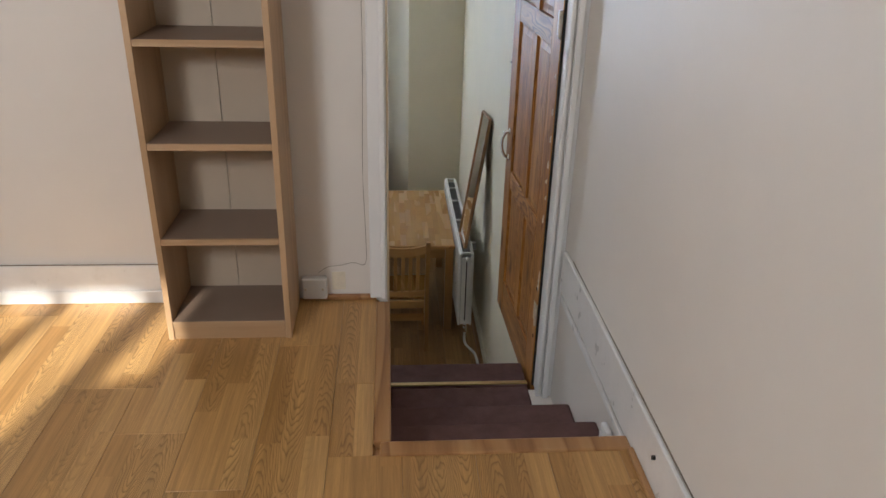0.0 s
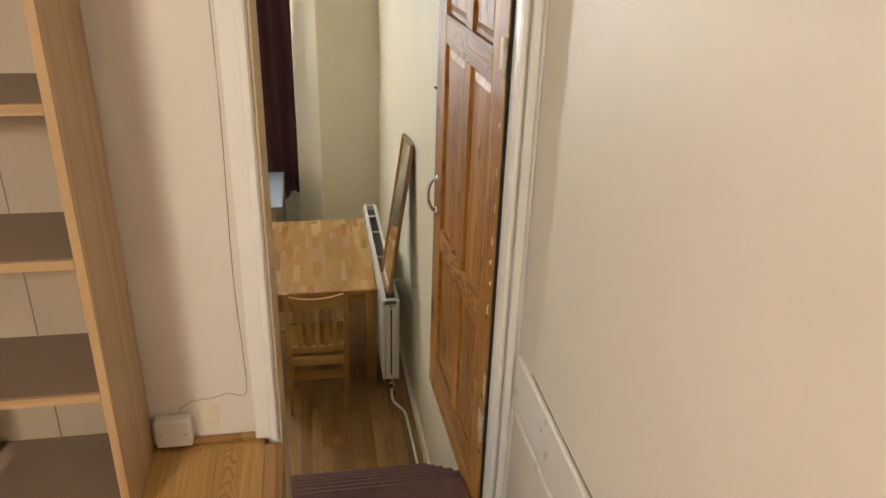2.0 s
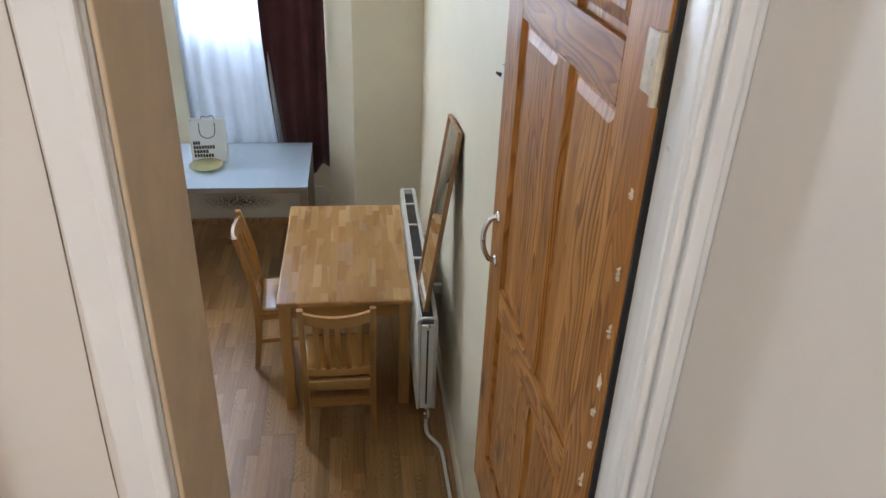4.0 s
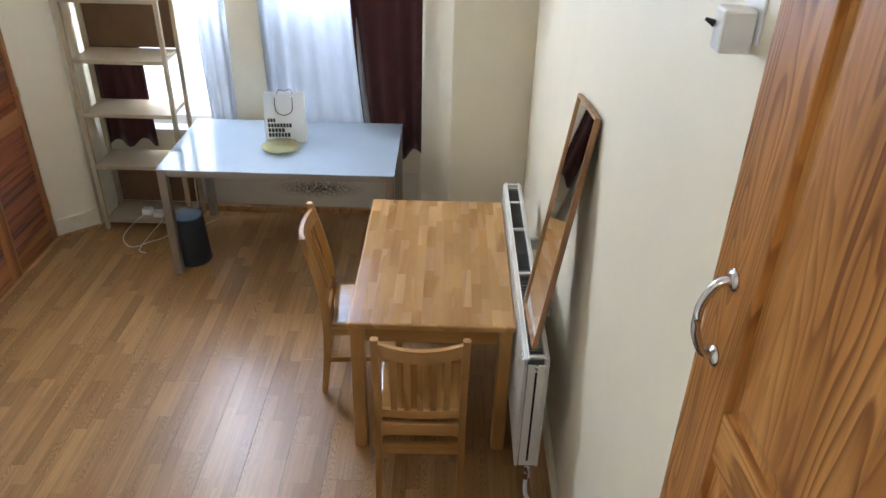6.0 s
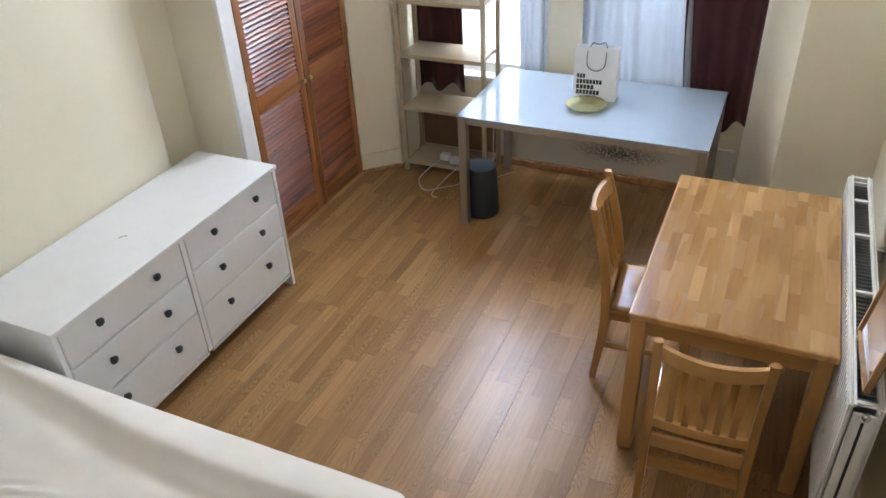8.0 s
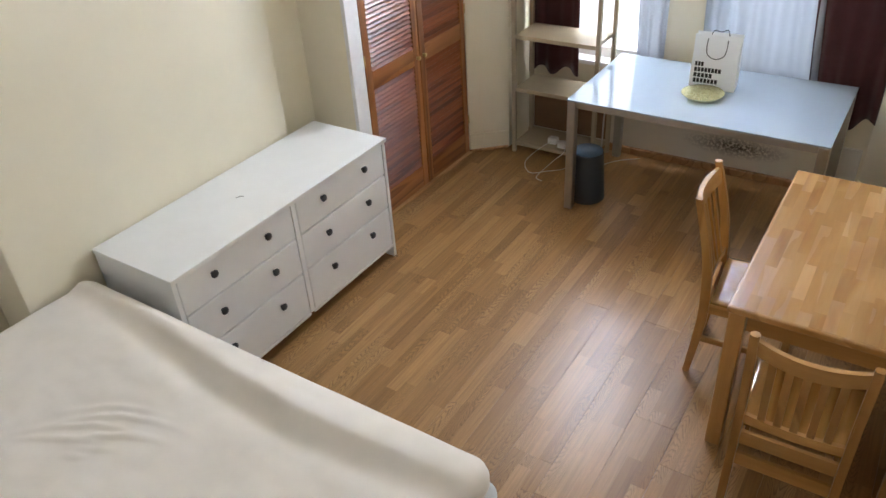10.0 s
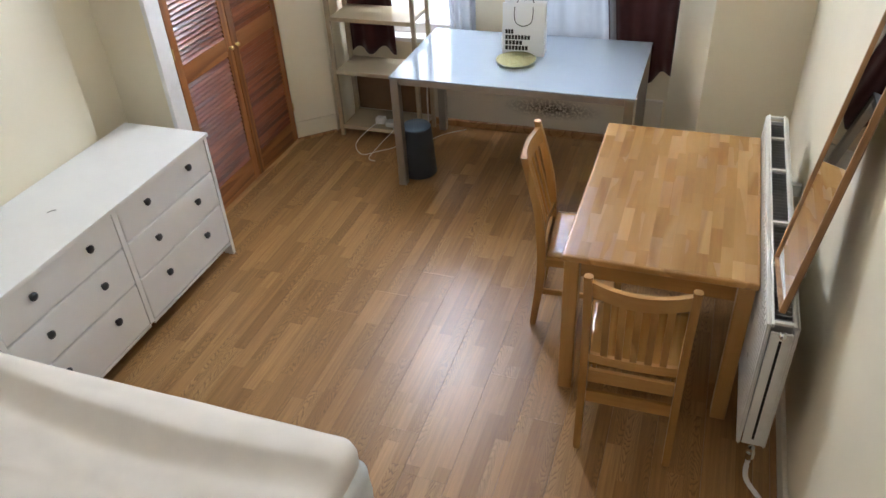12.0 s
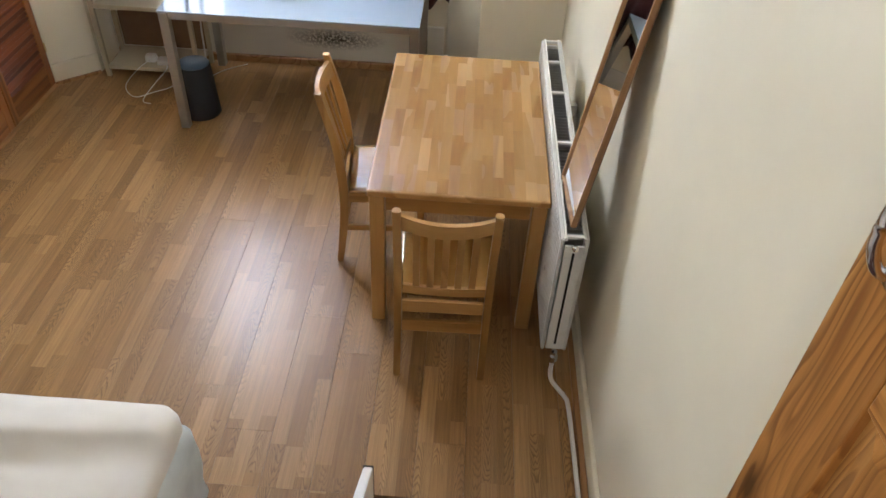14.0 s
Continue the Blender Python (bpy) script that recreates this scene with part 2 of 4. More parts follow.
def cloth(name, color, weave=900.0, rough=0.9, sheer=0.0, vary=0.12):
    m, nt, b = graph(name)
    co = coords(nt, (1, 1, 1), world_space=True)
    n1 = nd(nt, "ShaderNodeTexNoise", Scale=7.0, Detail=5.0)
    n2 = nd(nt, "ShaderNodeTexNoise", Scale=weave, Detail=2.0)
    nt.links.new(co, n1.inputs["Vector"]), nt.links.new(co, n2.inputs["Vector"])
    col = ramp(nt, n1.outputs[0], [(0.3, tuple(c * (1 - vary) for c in color)), (0.7, tuple(min(1, c * (1 + vary)) for c in color))])
    nt.links.new(col, b.inputs["Base Color"])
    b.inputs["Roughness"].default_value = rough
    b.inputs["Specular IOR Level"].default_value = 0.15
    b.inputs["Sheen Weight"].default_value = 0.2
    bump(nt, b, n2.outputs[0], 0.3, 0.0006)
    if sheer:
        out = nt.nodes["Material Output"]
        tl = nt.nodes.new("ShaderNodeBsdfTranslucent")
        nt.links.new(col, tl.inputs[0])
        tr = nt.nodes.new("ShaderNodeBsdfTransparent")
        a, c = nt.nodes.new("ShaderNodeMixShader"), nt.nodes.new("ShaderNodeMixShader")
        a.inputs[0].default_value, c.inputs[0].default_value = 0.5, sheer
        nt.links.new(b.outputs[0], a.inputs[1]), nt.links.new(tl.outputs[0], a.inputs[2])
        nt.links.new(a.outputs[0], c.inputs[1]), nt.links.new(tr.outputs[0], c.inputs[2])
        nt.links.new(c.outputs[0], out.inputs[0])
    return m


CREAM = plain("cream_wall_paint", (0.82, 0.75, 0.575), 0.55, vary=0.03, scale=2.5, relief=0.0006, fine=90)
WARMWHITE = plain("warm_white_wall_paint", (0.80, 0.757, 0.70), 0.5, vary=0.03, scale=2.0, relief=0.0007, fine=80)
CEIL = plain("ceiling_paint", (0.82, 0.81, 0.78), 0.7, vary=0.02)
GLOSSWHITE = plain("gloss_white_woodwork", (0.84, 0.83, 0.81), 0.3, vary=0.04, scale=14, relief=0.0004, fine=60, dirt=(0.68, 0.64, 0.57))
CASING = plain("white_casing_paint", (0.88, 0.88, 0.87), 0.32, vary=0.02, scale=10, relief=0.0003, fine=50)
BARE = plain("bare_beige_timber", (0.60, 0.47, 0.31), 0.55, vary=0.10, scale=14, relief=0.0003)
WHITELAC = plain("white_lacquer", (0.78, 0.775, 0.75), 0.32, vary=0.02, scale=8, relief=0.0001)
RADWHITE = plain("radiator_enamel", (0.78, 0.76, 0.70), 0.3, vary=0.04, scale=10, dirt=(0.5, 0.45, 0.36))
CARPET = plain("brown_stair_carpet", (0.15, 0.086, 0.078), 0.95, vary=0.15, scale=18, relief=0.004, fine=420, spec=0.1)
BRASS = plain("brass_strip", (0.62, 0.48, 0.22), 0.35, metal=0.9, vary=0.1, scale=20)
CHROME = plain("chrome", (0.72, 0.72, 0.72), 0.14, metal=1.0, vary=0.03)
STEEL = plain("brushed_steel", (0.42, 0.41, 0.39), 0.36, metal=0.9, vary=0.06, scale=20, relief=0.0002)
BLACK = plain("black_plastic", (0.015, 0.015, 0.016), 0.35, vary=0.1)
BIN = plain("dark_grey_plastic", (0.035, 0.04, 0.05), 0.5, vary=0.12, scale=12, relief=0.0006, fine=300)
BINLID = plain("blue_grey_lid", (0.10, 0.16, 0.24), 0.5, vary=0.1)
CABLE = plain("white_cable", (0.72, 0.70, 0.66), 0.45, vary=0.05)
PAPER = plain("white_paper", (0.86, 0.87, 0.88), 0.55, vary=0.02, scale=9)
PRINT = plain("black_print", (0.012, 0.012, 0.013), 0.5, vary=0.05)
SHELFMETAL = plain("beige_painted_metal", (0.48, 0.40, 0.27), 0.4, metal=0.1, vary=0.06, scale=10)
SHELFBACK = plain("brown_fibreboard", (0.20, 0.115, 0.055), 0.6, vary=0.1, scale=8)
GREYSHELF = plain("grey_brown_shelf_laminate", (0.24, 0.17, 0.125), 0.45, vary=0.06, scale=6)
# near-black for knots and the string's end, and for shade painted into gaps
DARK = plain("dark_knots_and_gap_shade", (0.02, 0.018, 0.016), 0.9, vary=0.1)
HINGE = plain("worn_hinge_metal", (0.62, 0.55, 0.42), 0.5, metal=0.1, vary=0.2, scale=60, dirt=(0.3, 0.18, 0.09))
CRACK = plain("dark_crack", (0.26, 0.22, 0.17), 0.9, vary=0.4, scale=40)
FILLER = plain("yellowed_filler", (0.76, 0.70, 0.56), 0.8, vary=0.1, scale=30)
FLAKE = plain("bare_splinter", (0.75, 0.66, 0.50), 0.8, vary=0.1, scale=60)
BURG = cloth("burgundy_curtain_cloth", (0.062, 0.020, 0.021))
SHEER = cloth("white_sheer_cloth", (0.56, 0.60, 0.66), weave=600, sheer=0.18, vary=0.04)
SHEET = cloth("cream_sheet_cloth", (0.76, 0.70, 0.62), weave=700, vary=0.04)
TICKING = cloth("pale_blue_mattress_cloth", (0.62, 0.645, 0.625), weave=300, vary=0.15)
LAMINATE = laminate("laminate_oak_floor", (0.275, 0.140, 0.047), (0.35, 0.187, 0.066), (0.43, 0.245, 0.095), 0.33, 0.40)
LAMINATE2 = laminate("laminate_oak_landing", (0.42, 0.228, 0.075), (0.50, 0.285, 0.098), (0.585, 0.355, 0.135), 0.30, 0.45)
OAKTRIM = wood("oak_trim", (0.26, 0.12, 0.04), (0.40, 0.21, 0.08), (0.47, 0.28, 0.12), "y", 0.38, 7)
BUTCHER = wood("rubberwood_staves", (0.32, 0.155, 0.045), (0.445, 0.245, 0.082), (0.53, 0.325, 0.13), "y", 0.26, 4, piece=0.06, stretch=9, coat=0.15)
RUBBERX = wood("rubberwood_x", (0.34, 0.165, 0.042), (0.46, 0.24, 0.07), (0.54, 0.315, 0.11), "x", 0.32, 5, piece=0.08, coat=0.1)
RUBBERY = wood("rubberwood_y", (0.34, 0.165, 0.042), (0.46, 0.24, 0.07), (0.54, 0.315, 0.11), "y", 0.32, 5, piece=0.08, coat=0.4)
RUBBERZ = wood("rubberwood_z", (0.34, 0.165, 0.042), (0.46, 0.24, 0.07), (0.54, 0.315, 0.11), "z", 0.32, 5, piece=0.08, coat=0.1)
PINEZ = pine("varnished_pine_stile", "z", (0.19, 0.070, 0.015), (0.41, 0.182, 0.042), (0.56, 0.285, 0.085))
PINEY = pine("varnished_pine_rail", "y", (0.19, 0.070, 0.015), (0.41, 0.182, 0.042), (0.56, 0.285, 0.085))
PINED = pine("varnished_pine_panel", "z", (0.19, 0.070, 0.015), (0.41, 0.182, 0.042), (0.56, 0.285, 0.085))
REDWOODY = wood("red_stained_slat", (0.13, 0.032, 0.010), (0.24, 0.065, 0.02), (0.33, 0.105, 0.038), "y", 0.32, 5, piece=0.2)
REDWOODZ = wood("red_stained_stile", (0.18, 0.06, 0.016), (0.34, 0.128, 0.038), (0.43, 0.18, 0.06), "z", 0.32, 6)
REDRAIL = wood("red_stained_rail", (0.18, 0.06, 0.016), (0.34, 0.128, 0.038), (0.43, 0.18, 0.06), "y", 0.32, 6)
SEATWOOD = wood("varnished_seat", (0.34, 0.165, 0.042), (0.46, 0.24, 0.07), (0.54, 0.315, 0.11), "y", 0.2, 5, piece=0.08, coat=1.0)
BEECH = wood("beech_laminate_z", (0.41, 0.262, 0.138), (0.48, 0.318, 0.178), (0.54, 0.372, 0.218), "z", 0.42, 6, piece=0.04)
BEECHX = wood("beech_laminate_x", (0.41, 0.262, 0.138), (0.48, 0.318, 0.178), (0.54, 0.372, 0.218), "x", 0.42, 6, piece=0.04)
PALEBACK = plain("pale_hardboard", (0.54, 0.445, 0.33), 0.6, vary=0.05, scale=4)


def glassy(name, tint, rough=0.0, solid=0.0):
    m, nt, b = graph(name)
    b.inputs["Base Color"].default_value = (*tint, 1)
    b.inputs["Roughness"].default_value = rough
    b.inputs["Transmission Weight"].default_value = 1.0 - solid
    b.inputs["IOR"].default_value = 1.45
    return m


PANE = glassy("window_glass", (0.97, 0.99, 0.98))
YELLOWGLASS = glassy("yellow_tinted_plastic", (0.86, 0.82, 0.50), 0.12, 0.3)
FROST = plain("white_glass_top", (0.38, 0.45, 0.53), 0.10, vary=0.02, scale=3, spec=1.0)
MIRROR, _nt, _b = graph("mirror_silver")
_b.inputs["Base Color"].default_value = (0.86, 0.87, 0.87, 1)
_b.inputs["Metallic"].default_value, _b.inputs["Roughness"].default_value = 1.0, 0.02


def mould(name):
    """White paint with a cluster of dark specks along the foot of the window wall."""
    m, nt, b = graph(name)
    co = coords(nt, (1, 1, 1), world_space=True)
    n = nd(nt, "ShaderNodeTexNoise", Scale=55.0, Detail=4.0, Roughness=0.7)
    nt.links.new(co, n.inputs["Vector"])
    sep = nt.nodes.new("ShaderNodeMapping")
    sep.inputs["Location"].default_value = (0.74 * 2.6, 0, -0.20 * 11)
    sep.inputs["Scale"].default_value = (2.6, 0, 11)
    nt.links.new(co, sep.inputs["Vector"])
    ln = nt.nodes.new("ShaderNodeVectorMath")
    ln.operation = "LENGTH"
    nt.links.new(sep.outputs[0], ln.inputs[0])
    near = ramp(nt, ln.outputs["Value"], [(0.1, (1, 1, 1)), (0.95, (0, 0, 0))])
    speck = ramp(nt, n.outputs[0], [(0.42, (0, 0, 0)), (0.52, (1, 1, 1))])
    mask = mix(nt, near, speck, 1.0, "MULTIPLY")
    col = mix(nt, (0.72, 0.69, 0.60), (0.05, 0.035, 0.025), mask)
    nt.links.new(col, b.inputs["Base Color"])
    b.inputs["Roughness"].default_value = 0.6
    return m


MOULD = mould("mouldy_white_board")


# emissive surface with uneven brightness, for the daylight panel outside the bay
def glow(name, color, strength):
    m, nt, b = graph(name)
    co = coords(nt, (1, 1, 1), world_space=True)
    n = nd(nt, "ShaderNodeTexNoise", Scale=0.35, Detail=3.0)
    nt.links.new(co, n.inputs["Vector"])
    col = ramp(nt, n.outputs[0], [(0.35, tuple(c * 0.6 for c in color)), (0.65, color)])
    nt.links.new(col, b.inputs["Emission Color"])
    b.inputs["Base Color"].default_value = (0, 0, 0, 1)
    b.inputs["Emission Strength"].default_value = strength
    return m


# ---- helpers of the place ----
def bx(bm, x0, x1, y0, y1, z0, z1, m=None):
    vs = [bm.verts.new(Vector(p) if m is None else m @ Vector(p)) for p in
          ((x0, y0, z0), (x1, y0, z0), (x1, y1, z0), (x0, y1, z0), (x0, y0, z1), (x1, y0, z1), (x1, y1, z1), (x0, y1, z1))]
    for f in ((3, 2, 1, 0), (4, 5, 6, 7), (0, 1, 5, 4), (1, 2, 6, 5), (2, 3, 7, 6), (3, 0, 4, 7)):
        bm.faces.new([vs[i] for i in f])
    return vs


def block(x0, x1, y0, y1, z0, z1, bevel=0.0, seg=2):
    bm = bmesh.new()
    bx(bm, x0, x1, y0, y1, z0, z1)
    if bevel:
        bmesh.ops.bevel(bm, geom=bm.edges[:], offset=bevel, segments=seg, affect="EDGES", profile=0.5)
    return bm


def blocks(boxes, bevel=0.0):
    bm = bmesh.new()
    for b in boxes:
        bx(bm, *b)
    if bevel:
        bmesh.ops.bevel(bm, geom=bm.edges[:], offset=bevel, segments=2, affect="EDGES", profile=0.5)
    return bm


def tube(points, r, sides=10, closed=False):
    bm = bmesh.new()
    pts = [Vector(p) for p in points]
    rings = []
    for i, p in enumerate(pts):
        d = (pts[min(i + 1, len(pts) - 1)] - pts[max(i - 1, 0)]).normalized()
        q = d.to_track_quat("Z", "Y")
        rr = r[i] if isinstance(r, (list, tuple)) else r
        rings.append([bm.verts.new(p + q @ Vector((rr * math.cos(2 * math.pi * k / sides), rr * math.sin(2 * math.pi * k / sides), 0))) for k in range(sides)])
    for a, b in zip(rings, rings[1:]):
        for k in range(sides):
            bm.faces.new((a[k], a[(k + 1) % sides], b[(k + 1) % sides], b[k]))
    bm.faces.new(rings[0][::-1]), bm.faces.new(rings[-1])
    return bm


def lathe(profile, sides=32, centre=(0, 0, 0)):
    """A turned body from (radius, height) pairs."""
    bm = bmesh.new()
    c = Vector(centre)
    rings = [[bm.verts.new(c + Vector((r * math.cos(2 * math.pi * k / sides), r * math.sin(2 * math.pi * k / sides), z))) for k in range(sides)] for r, z in profile]
    for a, b in zip(rings, rings[1:]):
        for k in range(sides):
            bm.faces.new((a[k], a[(k + 1) % sides], b[(k + 1) % sides], b[k]))
    bm.faces.new(rings[0][::-1]), bm.faces.new(rings[-1])
    return bm


def spline(points, n=8):
    out, p = [], [Vector(q) for q in points]
    for i in range(len(p) - 1):
        a, b, c, d = p[max(i - 1, 0)], p[i], p[i + 1], p[min(i + 2, len(p) - 1)]
        for k in range(n):
            t = k / n
            out.append(0.5 * (2 * b + (c - a) * t + (2 * a - 5 * b + 4 * c - d) * t * t + (3 * b - a - 3 * c + d) * t ** 3))
    return out + [p[-1]]


def mesh_of(name, bm, material, smooth=False):
    bm.normal_update()
    me = bpy.data.meshes.new(name)
    bm.to_mesh(me)
    bm.free()
    me.materials.append(material)
    if smooth:
        for p in me.polygons:
            p.use_smooth = True
    return me


def part(name, bm, material, parent=None, label="", smooth=False, m=None):
    ob = new(name, mesh_of(name, bm, material, smooth))
    if parent is not None:
        ob.parent = parent
    if m is not None:
        ob.matrix_local = m
    if label:
        tagged(ob, label)
    return ob


def thing(name, label, category, m=None, group="", kind=""):
    ob = new(name)
    ob.empty_display_size = 0.1
    if m is not None:
        ob.matrix_world = m
    return tagged(ob, label, category, group, kind)


def setting(name, bm, material, label, category="wall"):
    return tagged(part(name, bm, material), label, category, kind="structure")


def holed(u0, u1, z0, z1, holes):
    """Rectangles that fill u0..u1 by z0..z1 round the holes."""
    us = sorted({u0, u1, *(h[0] for h in holes), *(h[1] for h in holes)})
    out = []
    for a, b in zip(us, us[1:]):
        cuts = sorted((h[2], h[3]) for h in holes if h[0] < b and h[1] > a)
        z = z0
        for c, d in cuts:
            if c > z:
                out.append((a, b, z, c))
            z = d
        if z < z1:
            out.append((a, b, z, z1))
    return out


def wall_y(y0, y1, u0, u1, z0, z1, holes=()):
    return blocks([(a, b, y0, y1, c, d) for a, b, c, d in holed(u0, u1, z0, z1, holes)])


def wall_x(x0, x1, u0, u1, z0, z1, holes=()):
    return blocks([(x0, x1, a, b, c, d) for a, b, c, d in holed(u0, u1, z0, z1, holes)])


def prism(poly, z0, z1):
    """An upright wall piece from a plan outline given anticlockwise."""
    bm = bmesh.new()
    lo = [bm.verts.new((x, y, z0)) for x, y in poly]
    hi = [bm.verts.new((x, y, z1)) for x, y in poly]
    n = len(poly)
    for i in range(n):
        bm.faces.new((lo[i], lo[(i + 1) % n], hi[(i + 1) % n], hi[i]))
    bm.faces.new(lo[::-1]), bm.faces.new(hi)
    return bm


# ---- structure ----
CH, CL = 4.25, 4.0          # ceilings of the upper and the lower room
RX = 0.688                  # upper right wall
LX = 0.745                  # lower right wall
HEAD = TH + 1.99

setting("floor_upper", blocks([(-2.75, RX + 0.1, -0.7, 1.69, FL - 0.2, FL - 0.012), (-2.75, 0.0, 1.69, 2.5, FL - 0.2, FL - 0.012)]), OAKTRIM, "landing floor base under oak laminate", "floor")
setting("floor_lower", block(-3.2, LX + 0.1, 2.7, 8.0, -0.12, -0.012), OAKTRIM, "room floor base under oak laminate", "floor")
setting("wall_between", wall_y(2.5, 2.64, -3.3, RX, -0.1, CH, [(0.02, 0.69, TH - 0.005, HEAD + 0.01)]), WARMWHITE, "warm white painted wall with a doorway")
setting("wall_upper_right", wall_x(RX, RX + 0.15, -0.75, 2.68, 0.9, CH), WARMWHITE, "warm white painted plaster wall beside the steps")
setting("wall_upper_left", wall_x(-2.75, -2.6, -0.75, 2.5, FL - 0.2, CH), WARMWHITE, "warm white painted wall of the upper room")
setting("wall_upper_behind", wall_y(-0.75, -0.6, -2.6, RX, FL - 0.2, CH, [(-1.95, -1.09, 3.40, 4.22)]), WARMWHITE, "warm white painted wall behind the landing")
setting("wall_stairwell", wall_x(-0.03, 0.022, 1.69, 2.5, 0.9, FL - 0.03), WARMWHITE, "painted side of the stairwell under the landing")
setting("ceiling_upper", block(-2.75, RX + 0.15, -0.75, 2.68, CH, CH + 0.12), CEIL, "white upper ceiling", "ceiling")
setting("ceiling_lower", block(-3.3, LX + 0.15, 2.68, 8.2, CL, CL + 0.12), CEIL, "white lower ceiling", "ceiling")
setting("wall_lower_right", wall_x(LX, LX + 0.15, 2.64, 7.45, -0.1, CL), CREAM, "cream painted wall behind the radiator")
setting("wall_lower_left", wall_x(-3.15, -3.0, 2.64, 6.0, -0.1, CL), CREAM, "cream painted wall in the chimney recess")
setting("wall_chimney_breast", block(-3.0, -2.72, 3.96, 5.60, -0.1, CL, 0.006), CREAM, "cream painted chimney breast behind the dresser")
setting("wall_alcove", block(-3.0, -2.84, 5.60, 5.95, -0.1, CL), CREAM, "cream painted alcove wall beside the chimney breast")
setting("wall_wardrobe_side", block(-3.15, -2.52, 5.95, 6.03, -0.1, CL), CREAM, "cream painted return beside the wardrobe")
setting("wall_wardrobe_above", block(-2.62, -2.50, 6.03, 7.16, 2.12, CL), CREAM, "cream painted wall above the wardrobe doors")
setting("wall_wardrobe_back", block(-3.15, -3.05, 6.0, 7.3, -0.1, CL), CREAM, "inside wall of the built-in wardrobe")
setting("wall_bay_left", prism([(-3.15, 7.16), (-2.50, 7.16), (-2.28, 7.36), (-2.28, 7.92), (-3.15, 7.92)], -0.1, CL), CREAM, "cream painted angled bay wall beside the shelves")
setting("wall_bay_right", prism([(0.23, 7.30), (0.91, 7.30), (0.91, 7.92), (0.02, 7.92), (0.02, 7.66)], -0.1, CL), CREAM, "cream painted angled bay wall beside the curtain")
WIN = [(-2.22, -1.30, 0.62, 3.2), (-1.04, -0.12, 0.62, 3.2)]
setting("wall_bay_window", wall_y(7.68, 7.90, -2.27, 0.02, -0.1, CL, WIN), CREAM, "cream painted window wall with two openings")
setting("baseboard_bay", block(-2.26, 0.0, 7.655, 7.68, 0.0, 0.33, 0.006), MOULD, "white board under the window with dark mould specks", "baseboard")
setting("trim_bay", block(-2.26, 0.0, 7.625, 7.655, 0.0, 0.05, 0.006), OAKTRIM, "brown floor beading under the window", "trim")


def angled_trim(name, a, b, h, t, material, label, z0=0.0):
    a, b = Vector(a), Vector(b)
    d = b - a
    m = Matrix.Translation((a.x, a.y, z0)) @ Matrix.Rotation(math.atan2(d.y, d.x), 4, "Z")
    ob = part(name, block(0, d.length, -t, 0.0, 0, h, 0.004), material)
    ob.matrix_world = m
    return tagged(ob, label, "trim", kind="structure")


angled_trim("baseboard_bay_left", (-2.50, 7.16), (-2.28, 7.36), 0.12, 0.014, CREAM, "cream painted skirting on the angled wall", 0.02)
angled_trim("trim_bay_left", (-2.50, 7.145), (-2.28, 7.345), 0.022, 0.018, OAKTRIM, "brown floor beading on the angled wall")
angled_trim("baseboard_bay_right", (0.02, 7.66), (0.23, 7.30), 0.12, 0.014, CREAM, "cream painted skirting on the angled wall", 0.02)
setting("baseboard_back_right", block(0.23, LX, 7.285, 7.30, 0, 0.12, 0.004), CREAM, "cream painted skirting behind the table", "baseboard")
setting("baseboard_right", block(LX - 0.02, LX, 3.2, 7.285, 0, 0.11, 0.005), CREAM, "cream painted skirting under the radiator", "baseboard")
setting("trim_floor_right", block(LX - 0.045, LX - 0.02, 4.3, 7.285, 0, 0.02, 0.004), OAKTRIM, "brown floor beading along the wall", "trim")

# doorway lining, casings
setting("door_lining", block(0.0305, 0.037, 2.476, 2.70, TH + 0.001, HEAD - 0.001, 0.002), BARE, "bare beige timber edge of the door lining", "door frame")
setting("door_frame", blocks([(0.018, 0.0302, 2.478, 2.70, TH, HEAD), (0.630, 0.665, 2.615, 2.665, TH, HEAD), (0.018, 0.665, 2.475, 2.66, HEAD, HEAD + 0.02)], 0.003), GLOSSWHITE, "white painted door lining", "door frame")
setting("trim_casing_left", blocks([(-0.03, 0.030, 2.475, 2.50, FL + 0.01, HEAD + 0.06), (0.008, 0.026, 2.462, 2.475, FL + 0.012, HEAD + 0.05)], 0.004), CASING, "white painted moulded door casing", "trim")
setting("trim_casing_right", blocks([(0.624, RX - 0.0005, 2.585, 2.615, TH, HEAD + 0.02), (0.648, 0.672, 2.572, 2.585, TH, HEAD), (0.624, 0.638, 2.565, 2.585, TH + 0.02, HEAD)], 0.005), CASING, "chipped white painted moulded door casing", "trim")
setting("trim_casing_top", block(-0.03, RX - 0.001, 2.472, 2.50, HEAD + 0.022, HEAD + 0.09, 0.004), CASING, "white painted casing above the door", "trim")
setting("baseboard_upper_back", blocks([(-2.6, -0.66, 2.482, 2.50, FL, FL + 0.145), (-2.6, -0.66, 2.474, 2.482, FL, FL + 0.05)], 0.005), GLOSSWHITE, "white painted skirting behind the bookcase", "baseboard")
setting("trim_upper_back", block(-0.27, -0.01, 2.48, 2.50, FL, FL + 0.018, 0.004), OAKTRIM, "brown floor beading under the socket", "trim")
setting("baseboard_upper_right", block(RX - 0.014, RX, -0.6, 2.56, FL - 0.01, FL + 0.150, 0.004), GLOSSWHITE, "white painted skirting with a cracked top edge", "baseboard")
setting("trim_upper_right_foot", block(RX - 0.03, RX - 0.014, -0.6, 1.64, FL, FL + 0.018, 0.004), OAKTRIM, "brown floor beading beside the wall", "trim")
